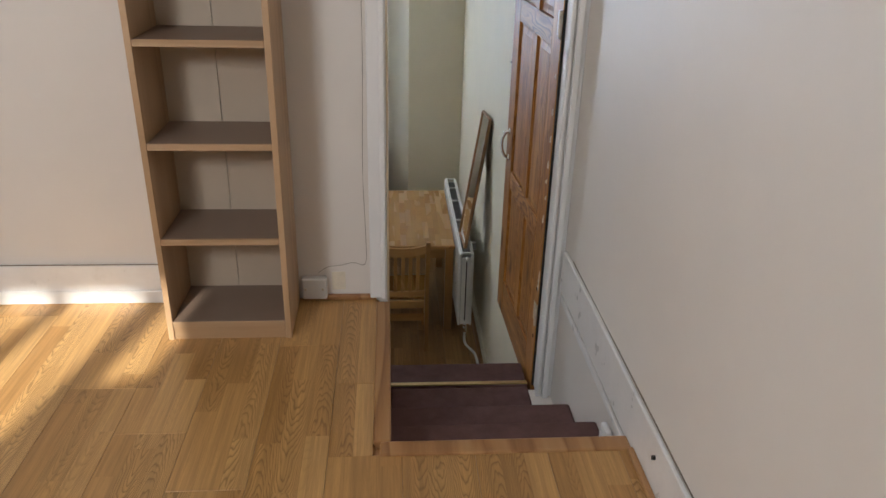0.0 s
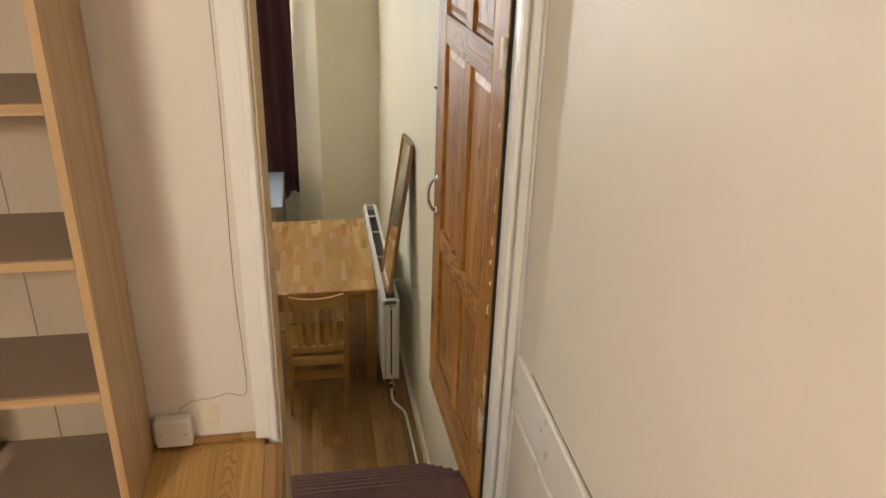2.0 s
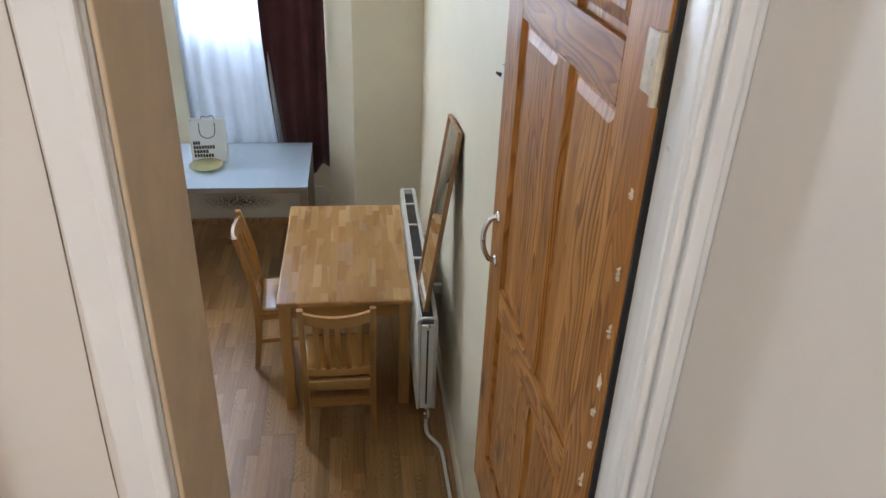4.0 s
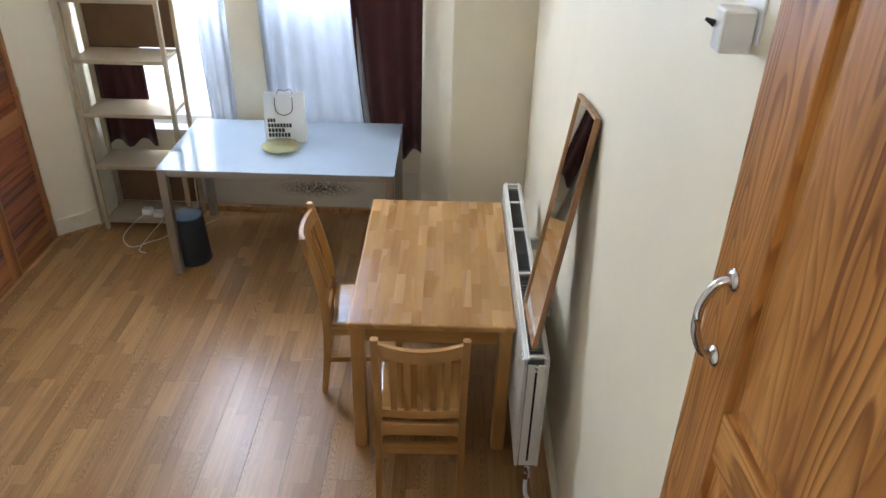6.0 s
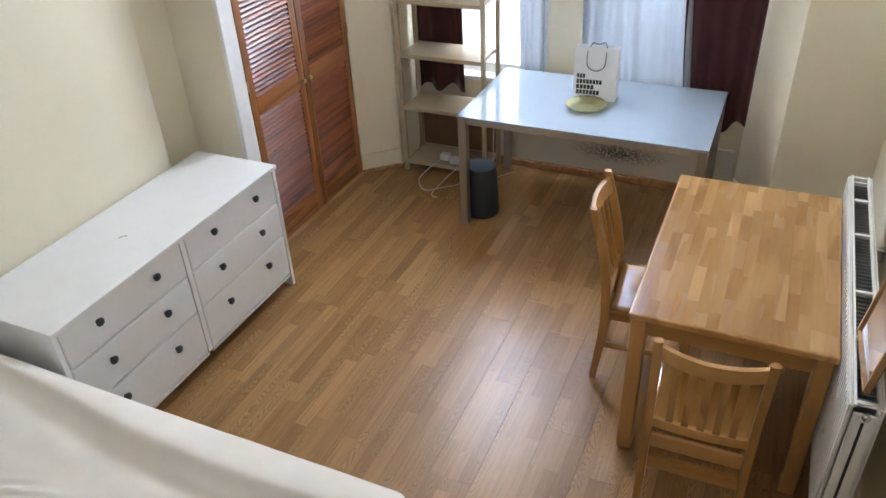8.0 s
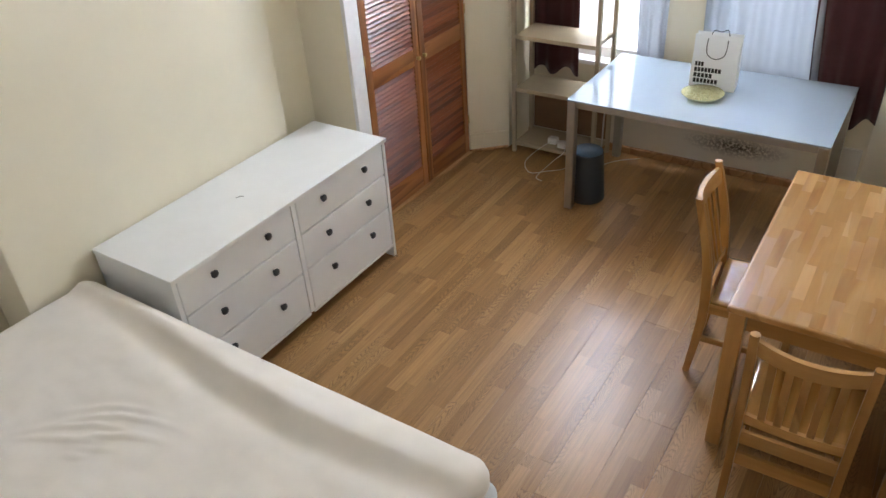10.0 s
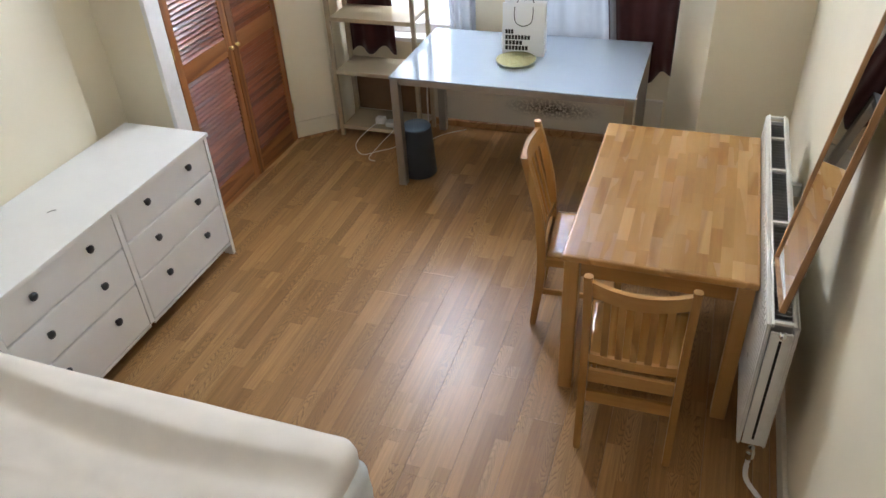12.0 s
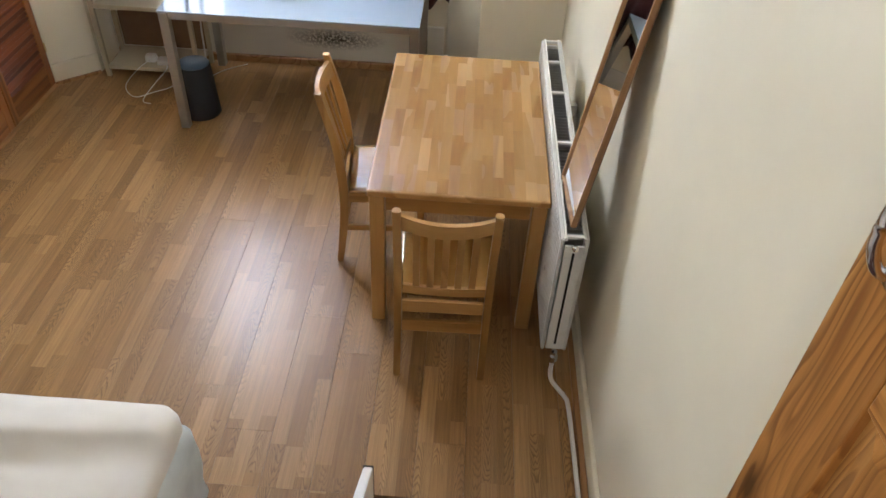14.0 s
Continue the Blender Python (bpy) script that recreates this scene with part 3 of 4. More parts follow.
setting("trim_well_bead", block(RX - 0.012, RX, 1.72, 2.56, FL - 0.052, FL - 0.032, 0.004), GLOSSWHITE, "white painted bead below the skirting", "trim")
setting("trim_nosing_front", block(0.010, RX - 0.014, 1.645, 1.70, FL - 0.028, FL + 0.007, 0.006), OAKTRIM, "oak nosing at the head of the steps", "trim")
setting("trim_nosing_side", block(-0.008, 0.040, 1.70, 2.46, FL - 0.028, FL + 0.007, 0.006), OAKTRIM, "oak edge strip beside the stairwell", "trim")

# ---- stairs ----
stairs = tagged(new("stairs_upper"), "short flight of brown carpeted steps to the door", "stairs", kind="structure")
rise = (FL - TH) / 3
ys = [1.70, 1.968, 2.288]
for i, y0 in enumerate(ys):
    z1 = FL - rise * (i + 1)
    y1 = ys[i + 1] if i < 2 else 2.84
    bm = blocks([(0.023, RX - 0.001, y0, y1 + 0.025, z1 - 0.04, z1), (0.023, RX - 0.001, y0 - 0.01, y1, 0.9, z1 - 0.04)] if i < 2 else
                [(0.037, 0.607, y0, 2.665, z1 - 0.06, z1), (-0.07, 0.608, 2.665, y1, z1 - 0.06, z1), (0.023, RX - 0.001, y0 - 0.01, 2.49, 0.9, z1 - 0.06)], 0.012)
    part("step", bm, CARPET, stairs, smooth=False)
part("threshold_strip", block(0.037, 0.607, 2.672, 2.694, TH, TH + 0.007, 0.003), BRASS, stairs, "brass threshold strip")

low = tagged(new("stairs_lower"), "steep flight of brown carpeted steps into the room", "stairs", kind="structure")
for i in range(6):
    z1 = TH - (TH / 7) * (i + 1)
    y0 = 2.81 + 0.225 * i
    part("step", blocks([(-0.07, 0.715, y0, y0 + 0.25, z1 - 0.045, z1), (-0.07, 0.715, y0, y0 + 0.225, 0.0, z1 - 0.045)], 0.012), CARPET, low)
bm = bmesh.new()
sec = [(2.70, 0.0), (4.36, 0.0), (4.36, 0.20), (2.80, TH + 0.10), (2.70, TH + 0.10)]
lo = [bm.verts.new((-0.105, y, z)) for y, z in sec]
hi = [bm.verts.new((-0.072, y, z)) for y, z in sec]
for i in range(5):
    bm.faces.new((lo[i], lo[(i + 1) % 5], hi[(i + 1) % 5], hi[i]))
bm.faces.new(lo[::-1]), bm.faces.new(hi)
bmesh.ops.recalc_face_normals(bm, faces=bm.faces[:])
bmesh.ops.bevel(bm, geom=bm.edges[:], offset=0.004, segments=2, affect="EDGES")
part("string_board", bm, GLOSSWHITE, low, "white painted string board with a dark end")
part("string_end", block(-0.107, -0.070, 4.36, 4.366, 0.0, 0.2), DARK, low)

# ---- windows of the bay ----
def sash_window(x0, x1, z0, z1, label, name):
    w = tagged(new(name), label, "window", kind="structure")
    fr = [(x0, x0 + 0.06, 7.78, 7.85, z0, z1), (x1 - 0.06, x1, 7.78, 7.85, z0, z1), (x0 + 0.06, x1 - 0.06, 7.78, 7.85, z0, z0 + 0.08),
          (x0 + 0.06, x1 - 0.06, 7.78, 7.85, z1 - 0.06, z1), (x0 + 0.06, x1 - 0.06, 7.775, 7.845, 1.88, 1.94)]
    part("window_frame", blocks(fr, 0.004), GLOSSWHITE, w)
    for a, b in ((z0 + 0.08, 1.88), (1.94, z1 - 0.06)):
        p = part("pane", block(x0 + 0.06, x1 - 0.06, 7.812, 7.817, a, b), PANE, w)
        p.visible_shadow = False
    part("window_sill", block(x0 - 0.03, x1 + 0.02, 7.665, 7.78, z0 - 0.02, z0 + 0.012, 0.005), GLOSSWHITE, w)


sash_window(-2.22, -1.30, 0.62, 3.2, "white painted sash window behind the shelves", "window_1")
sash_window(-1.04, -0.12, 0.62, 3.2, "white painted sash window behind the desk", "window_2")
# out of view; the frame's three uneven holes are made up to shape sunlight
w3 = tagged(new("window_3"), "unseen window behind the landing, openings cut to shape the sun patches", "window", kind="structure")
part("window_frame", wall_y(-0.72, -0.67, -1.95, -1.09, 3.40, 4.22, [(-1.92, -1.76, 3.72, 4.05), (-1.71, -1.46, 3.45, 4.05), (-1.36, -1.22, 3.66, 4.05)]), GLOSSWHITE, w3)
# panel made to glow in place of daylight outside; also fills the lower room
backdrop = tagged(part("backdrop", block(-22, 20, 16, 16.3, -3, 14), glow("daylight_glow_panel", (0.92, 0.95, 1.0), 1.25)), "glowing panel standing in for bright daylight outside the bay", "backdrop", kind="structure")
ground = tagged(part("ground", block(-400, 400, -400, 400, -3.2, -3.0), plain("pale_paving", (0.35, 0.34, 0.32), 0.9, vary=0.2, scale=0.5)), "pale ground outside the house", "ground", kind="structure")


# ---- curtains ----
def curtain(name, x0, x1, z0, z1, material, label, folds, amp, bx0, bx1, y=7.622, seed=1, kind_cat="curtain", hem=0.0):
    """A hanging cloth with folds, x0..x1 at the top and bx0..bx1 at the hem."""
    rnd = random.Random(seed)
    bm = bmesh.new()
    nu, nv = folds * 12, 30
    ph = [rnd.uniform(-0.6, 0.6) for _ in range(folds + 1)]
    rows = []
    for j in range(nv + 1):
        v = j / nv
        e = max(0.0, 1 - v * 1.6) ** 2
        row = []
        for i in range(nu + 1):
            u = i / nu
            a = 2 * math.pi * folds * u + ph[int(u * folds)] * 0.7 * math.sin(math.pi * (u * folds % 1)) + 0.5 * math.sin(v * 4 + seed)
            x = (x0 + (x1 - x0) * u) * (1 - e) + (bx0 + (bx1 - bx0) * u) * e
            yy = y + amp * math.sin(a) * (0.75 + 0.25 * math.sin(v * 5 + u * 7)) + 0.006 * math.sin(9 * v + 11 * u)
            z = z0 + (z1 - z0) * v + hem * (1 - v) * math.sin(a * 0.5 + seed) + hem * 0.8 * (1 - v) * (u - 0.5)
            row.append(bm.verts.new((x, yy, z)))
        rows.append(row)
    for a, b in zip(rows, rows[1:]):
        for i in range(nu):
            bm.faces.new((a[i], a[i + 1], b[i + 1], b[i]))
    ob = part(name, bm, material, smooth=True)
    so = ob.modifiers.new("cloth_thickness", "SOLIDIFY")
    so.thickness = 0.002
    return tagged(ob, label, kind_cat)


curtain("curtain", -0.46, 0.026, 0.50, 3.28, BURG, "dark burgundy curtain gathered beside the window", 4, 0.020, -0.35, 0.026, 7.622, 3, hem=0.04)
curtain("curtain", -2.25, -1.88, 0.54, 3.28, BURG, "dark burgundy curtain hanging behind the shelves", 4, 0.010, -2.25, -1.86, 7.622, 5, hem=0.03)
curtain("sheer_curtain", -1.50, -1.28, 0.66, 3.25, SHEER, "white sheer curtain drawn to the window's edge", 3, 0.02, -1.46, -1.28, 7.65, 8, "net curtain")
curtain("sheer_curtain", -1.06, -0.42, 0.66, 3.25, SHEER, "white sheer curtain hanging in loose folds", 6, 0.024, -1.04, -0.32, 7.65, 9, "net curtain")
rod = thing("curtain_rod", "dark curtain rod above the bay window", "curtain rod")
part("rod", tube([(-2.26, 7.64, 3.3), (0.02, 7.64, 3.3)], 0.012), STEEL, rod)


# ---- bookcase on the landing ----
bc = thing("bookcase", "narrow beech laminate bookcase with empty shelves", "bookcase", pose(-0.475, 2.23, FL))
W2 = 0.195
for sx in (-1, 1):
    part("side_panel", block(sx * W2 - (0.018 if sx > 0 else 0), sx * W2 + (0 if sx > 0 else 0.018), 0, 0.258, 0, 2.02, 0.001), BEECH, bc)
part("back_panel", blocks([(-W2 + 0.019, -0.012, 0.25, 0.254, 0.06, 2.0), (-0.010, W2 - 0.019, 0.25, 0.254, 0.06, 2.0)]), PALEBACK, bc, "pale hardboard back with a seam")
part("plinth", block(-W2 + 0.019, W2 - 0.019, 0.006, 0.022, 0, 0.045, 0.001), BEECHX, bc)
for i, z in enumerate((0.065, 0.352, 0.652, 0.945, 1.24, 1.535, 1.83)):
    sh = part("shelf", block(-W2 + 0.019, W2 - 0.019, 0.012 if i else 0.004, 0.249, z - 0.018, z, 0.001), GREYSHELF, bc, "grey-brown shelf board")
    part("edge_band", block(-W2 + 0.019, W2 - 0.019, 0.001, 0.011 if i else 0.003, z - 0.019, z + 0.0005, 0.001), BEECHX, sh)
part("top", block(-W2, W2, 0, 0.258, 2.0201, 2.038, 0.001), BEECHX, bc)

# ---- wall fittings on the landing ----
sk = thing("junction_box", "white square junction box above the floor", "socket", pose(-0.226, 2.5, FL + 0.052))
part("cover", block(-0.044, 0.044, -0.034, -0.0005, -0.040, 0.040, 0.006), WHITELAC, sk)
for s in (-1, 1):
    part("screw", tube([(s * 0.03, -0.037, s * 0.0), (s * 0.03, -0.0335, s * 0.0)], 0.004, 8), HINGE, sk)
fp = tagged(part("filler_patch", block(-0.165, -0.118, 2.4970, 2.4998, FL + 0.035, FL + 0.105, 0.001), FILLER), "yellowed square filler patch on the wall", "plaster patch")


def crack(points, r, label):
    rnd = random.Random(len(points) * 7)
    pts = spline([(x + rnd.uniform(-0.002, 0.002), y, z + rnd.uniform(-0.003, 0.003)) for x, y, z in points], 5)
    return tagged(part("wall_crack", tube(pts, r, 5), CRACK), label, "crack", kind="structure")


crack([(-0.045, 2.4995, 3.15), (-0.043, 2.4995, 2.7), (-0.047, 2.4995, 2.3), (-0.041, 2.4995, 2.05), (-0.045, 2.4995, FL + 0.135), (-0.09, 2.4995, FL + 0.14), (-0.13, 2.4995, FL + 0.128), (-0.18, 2.4995, FL + 0.125), (-0.21, 2.4995, FL + 0.10)], 0.0009, "thin crack in the painted wall panel")
crack([(-2.5, 2.4835, FL + 0.147), (-1.8, 2.4835, FL + 0.148), (-1.2, 2.4835, FL + 0.147), (-0.67, 2.4835, FL + 0.148)], 0.002, "dark gap along the skirting's top edge")
crack([(RX - 0.0005, 2.46, FL + 0.153), (RX - 0.0005, 2.1, FL + 0.1515), (RX - 0.0005, 1.7, FL + 0.153), (RX - 0.0005, 1.2, FL + 0.1515), (RX - 0.0005, 0.5, FL + 0.153)], 0.0022, "open crack above the skirting")
crack([(RX - 0.001, 2.46, FL - 0.030), (RX - 0.001, 2.2, FL - 0.031), (RX - 0.001, 1.75, FL - 0.030)], 0.002, "open crack above the painted bead")
jb = thing("cable_clip_box", "small white painted box on the stairwell wall", "socket", pose(RX - 0.012, 1.83, FL - 0.10))
part("cover", block(-0.022, 0.0, -0.03, 0.03, -0.05, 0.03, 0.008), GLOSSWHITE, jb)
part("knockout", block(-0.028, -0.022, -0.015, 0.015, -0.02, 0.01, 0.003), GLOSSWHITE, jb)
tagged(part("nail", tube([(RX - 0.014, 1.50, FL + 0.10), (RX - 0.022, 1.50, FL + 0.10)], 0.006, 10), BLACK), "dark nail head in the skirting", "nail")

# ---- door ----
DW, DT = 0.838, 0.038
door = tagged(new("door_1"), "open varnished knotty pine panel door with worn edge", "door", kind="structure")
door.matrix_world = pose(0.622, 2.682, TH + 0.012) @ Matrix.Rotation(math.atan2(0.0235, 0.753), 4, "Z")
DB, DH = -0.085, 1.965
ST, MA, MB = 0.130, 0.360, 0.435
rails = [(DB, 0.10), (0.588, 0.673), (1.342, 1.437), (1.865, DH)]
for a, b in ((0, ST), (DW - ST, DW)):
    part("stile", block(0.0, DT, a, b, DB, DH, 0.003), PINEZ, door)
for a, b in rails:
    part("rail", block(0.0005, DT - 0.0005, ST, DW - ST, a, b, 0.003), PINEY, door)
for (_, z0), (z1, _) in zip(rails, rails[1:]):
    part("muntin", block(0.0005, DT - 0.0005, MA, MB, z0, z1, 0.003), PINEZ, door)
    for y0, y1 in ((ST, MA), (MB, DW - ST)):
        bm = blocks([(0.012, DT - 0.012, y0, y1, z0, z1)])
        for xa, xb in ((0.0125, 0.0075), (DT - 0.0125, DT - 0.0075)):
            o = [bm.verts.new((xa, y, z)) for y, z in ((y0 + 0.012, z0 + 0.012), (y1 - 0.012, z0 + 0.012), (y1 - 0.012, z1 - 0.012), (y0 + 0.012, z1 - 0.012))]
            n = [bm.verts.new((xb, y, z)) for y, z in ((y0 + 0.035, z0 + 0.035), (y1 - 0.035, z0 + 0.035), (y1 - 0.035, z1 - 0.035), (y0 + 0.035, z1 - 0.035))]
            for i in range(4):
                bm.faces.new((o[i], o[(i + 1) % 4], n[(i + 1) % 4], n[i]))
            bm.faces.new(n)
        bmesh.ops.recalc_face_normals(bm, faces=bm.faces[:])
        part("panel", bm, PINED, door)
pull = [(0.004, DW - 0.066, 0.719), (-0.018, DW - 0.064, 0.725), (-0.032, DW - 0.061, 0.753), (-0.035, DW - 0.060, 0.782), (-0.032, DW - 0.061, 0.811), (-0.018, DW - 0.064, 0.839), (0.004, DW - 0.066, 0.845)]
hd = part("handle", tube(spline(pull, 6), 0.0068, 12), CHROME, door, "chrome bow pull handle", smooth=True)
for z in (0.719, 0.845):
    part("rosette", lathe([(0.016, 0), (0.016, 0.003), (0.010, 0.007), (0.004, 0.008)], 20), CHROME, hd, m=pose(0.0, DW - 0.066, z, 0, -90, 0), smooth=True)
for z in (0.314, 1.436):
    hg = part("hinge", blocks([(-0.0025, -0.0002, 0.002, 0.052, z - 0.040, z + 0.040)], 0.0006), HINGE, door, "worn painted butt hinge")
    part("knuckle", tube([(-0.006, -0.004, z - 0.046), (-0.006, -0.004, z + 0.046)], 0.006, 10), HINGE, hg)
    for dz in (-0.028, 0.0, 0.028):
        part("screw", tube([(-0.0025, 0.028 - abs(dz) * 0.3, z + dz), (-0.0038, 0.028 - abs(dz) * 0.3, z + dz)], 0.0045, 8), HINGE, hg)
rnd = random.Random(4)
for i, z in enumerate((0.42, 0.70, 0.80, 0.86, 0.92, 1.02, 1.12, 1.25, 1.60)):
    h = rnd.uniform(0.014, 0.038) if i else 0.085
    y = rnd.uniform(0.006, 0.03)
    pts = [(-0.0006, y + rnd.uniform(-0.004, 0.004), z + h * k / 4) for k in range(5)]
    part("paint_chip", tube(pts, [0.0015, 0.005, 0.0058, 0.0034, 0.0015], 6), FLAKE, door, "pale chip in the varnish")

for z in (0.20, 0.415):
    part("dark_knot", lathe([(0.009, 0), (0.008, 0.0012), (0.002, 0.0016)], 12), DARK, door, "dark knot hole in the stile", m=pose(0.0005, 0.03, z, 0, -90, 0))

# dark strip added where only shade lies between door and lining
setting("trim_door_gap", block(0.6225, 0.664, 2.6655, 2.672, TH, HEAD), DARK, "dark strip as painted shade behind the door's hinge edge", "trim")

# small switch box on the wall
sb = thing("switch_box", "small white box with a black tip on the wall", "switch", pose(LX, 3.945, 2.36))
part("wall_plate", block(-0.006, -0.0005, -0.03, 0.06, -0.02, 0.13, 0.003), WHITELAC, sb)
part("housing", block(-0.066, -0.008, -0.022, 0.028, -0.038, 0.038, 0.006), RADWHITE, sb)
part("tip", tube([(-0.066, 0.02, 0.005), (-0.082, 0.026, 0.012)], [0.007, 0.003], 8), BLACK, sb)

# ---- radiator, pipes, mirror ----
rad = thing("radiator", "cream enamelled double panel radiator under the mirror", "radiator", pose(0.54, 4.94, 0.225))
RL, RH = 1.595, 0.595
for x0 in (0.0, 0.088):
    bm = bmesh.new()
    bx(bm, x0, x0 + 0.014, 0, RL, 0, RH)
    bmesh.ops.bevel(bm, geom=bm.edges[:], offset=0.006, segments=2, affect="EDGES")
    pn = part("panel", bm, RADWHITE, rad)
    n = 48
    part("ribs", blocks([(x0 - 0.003 if x0 == 0 else x0 + 0.0141, x0 - 0.0001 if x0 == 0 else x0 + 0.017, 0.03 + i * (RL - 0.06) / n, 0.03 + (i + 0.5) * (RL - 0.06) / n, 0.03, RH - 0.03) for i in range(n)]), RADWHITE, pn)
fin_me = mesh_of("fin", block(0.018, 0.084, 0, 0.003, 0.04, RH - 0.02), STEEL)
for i in range(61):
    fin = new("fin", fin_me)
    fin.parent = rad
    fin.matrix_local = pose(0, 0.03 + i * 0.025, 0)
part("grille_edge", blocks([(0.012, 0.022, 0.0, RL, RH - 0.012, RH + 0.003), (0.080, 0.090, 0.0, RL, RH - 0.012, RH + 0.003)], 0.002), RADWHITE, rad)
for y in (0.008, 0.34, 0.62, 1.04, 1.34, RL - 0.03):
    part("grille_bar", block(0.022, 0.080, y, y + 0.016, RH - 0.008, RH + 0.004, 0.002), RADWHITE, rad)
for y in (0.0, RL - 0.004):
    part("end_plate", block(0.017, 0.085, y - 0.006, y + 0.004, 0.02, RH - 0.03, 0.001), RADWHITE, rad)
# near-black strip on the end plate paints the shade between the panels
part("end_gap", block(0.046, 0.055, -0.0075, -0.0061, 0.05, RH - 0.06), DARK, rad)
vent = part("bleed_valve", lathe([(0.013, 0), (0.013, 0.012), (0.009, 0.02), (0.004, 0.022)], 12), CHROME, rad, m=pose(0.052, -0.006, RH - 0.03, 90, 0, 0))
part("valve", lathe([(0.014, 0), (0.017, 0.01), (0.017, 0.035), (0.012, 0.045), (0.012, 0.06)], 14), CHROME, rad, m=pose(0.052, -0.028, -0.03))
for y in (0.70, 1.35):
    part("bracket", block(0.106, LX - 0.541, y, y + 0.03, 0.30, 0.36), RADWHITE, rad)
pipe = thing("radiator_pipe", "white painted pipe along the skirting", "pipe")
part("pipe", tube(spline([(0.592, 4.912, 0.21), (0.592, 4.91, 0.13), (0.605, 4.89, 0.09), (0.655, 4.85, 0.055), (0.672, 4.81, 0.04), (0.680, 4.6, 0.03), (0.684, 4.3, 0.03)], 6), 0.0095, 12), GLOSSWHITE, pipe, smooth=True)

bot, top = Vector((0.578, 5.155, 0.828)), Vector((0.726, 5.245, 1.755))
up = (top - bot).normalized()
acr = Vector((0.0, -1.0, 0.0))
acr = (acr - up * acr.dot(up)).normalized()
nrm = acr.cross(up).normalized()
mw = Matrix(((acr.x, up.x, nrm.x, bot.x), (acr.y, up.y, nrm.y, bot.y), (acr.z, up.z, nrm.z, bot.z), (0, 0, 0, 1)))
mir = thing("mirror", "long wooden framed mirror leaning above the radiator", "mirror", mw)
ML, MW = (top - bot).length, 0.182
part("glass", block(-MW + 0.011, MW - 0.011, 0.011, ML - 0.011, -0.002, 0.004), MIRROR, mir)
for a, b, c, d in ((-MW, -MW + 0.011, 0, ML), (MW - 0.011, MW, 0, ML), (-MW + 0.011, MW - 0.011, 0, 0.011), (-MW + 0.011, MW - 0.011, ML - 0.011, ML)):
    part("frame_rail", block(a, b, c, d, -0.008, 0.012, 0.002), OAKTRIM, mir)
part("back_board", block(-MW + 0.004, MW - 0.004, 0.004, ML - 0.004, -0.012, -0.0085), SHELFBACK, mir)

# ---- dining table ----
tb = thing("dining_table", "rubberwood dining table with a butcher block top", "table", pose(0.166, 5.848, 0))
TX, TY = 0.368, 0.598
for sx in (-1, 1):
    for sy in (-1, 1):
        part("leg", block(sx * (TX - 0.04) - 0.031, sx * (TX - 0.04) + 0.031, sy * (TY - 0.04) - 0.031, sy * (TY - 0.04) + 0.031, 0, 0.708, 0.006), RUBBERZ, tb)
for sy in (-1, 1):
    part("apron", block(-TX + 0.075, TX - 0.075, sy * (TY - 0.04) - 0.010, sy * (TY - 0.04) + 0.010, 0.625, 0.708, 0.002), RUBBERX, tb)
for sx in (-1, 1):
    part("apron", block(sx * (TX - 0.04) - 0.010, sx * (TX - 0.04) + 0.010, -TY + 0.075, TY - 0.075, 0.625, 0.708, 0.002), RUBBERY, tb)
tt = part("tabletop", block(-TX, TX, -TY, TY, 0.709, 0.7395, 0.008, 3), RUBBERY, tb)
rnd = random.Random(11)
ncol = 16
cw = (2 * TX - 0.024) / ncol
for c in range(ncol):
    y = -TY + 0.012
    first = True
    while y < TY - 0.0125:
        ln = rnd.uniform(0.08, 0.3) if first else rnd.uniform(0.2, 0.36)
        first = False
        y1 = min(TY - 0.012, y + ln)
        if TY - 0.012 - y1 < 0.06:
            y1 = TY - 0.012
        x = -TX + 0.012 + c * cw
        part("stave", block(-cw / 2, cw / 2, 0, y1 - y, 0, 0.0012), BUTCHER, tt, m=pose(x + cw / 2, y, 0.7390 + rnd.uniform(0, 0.00015)))
        y = y1


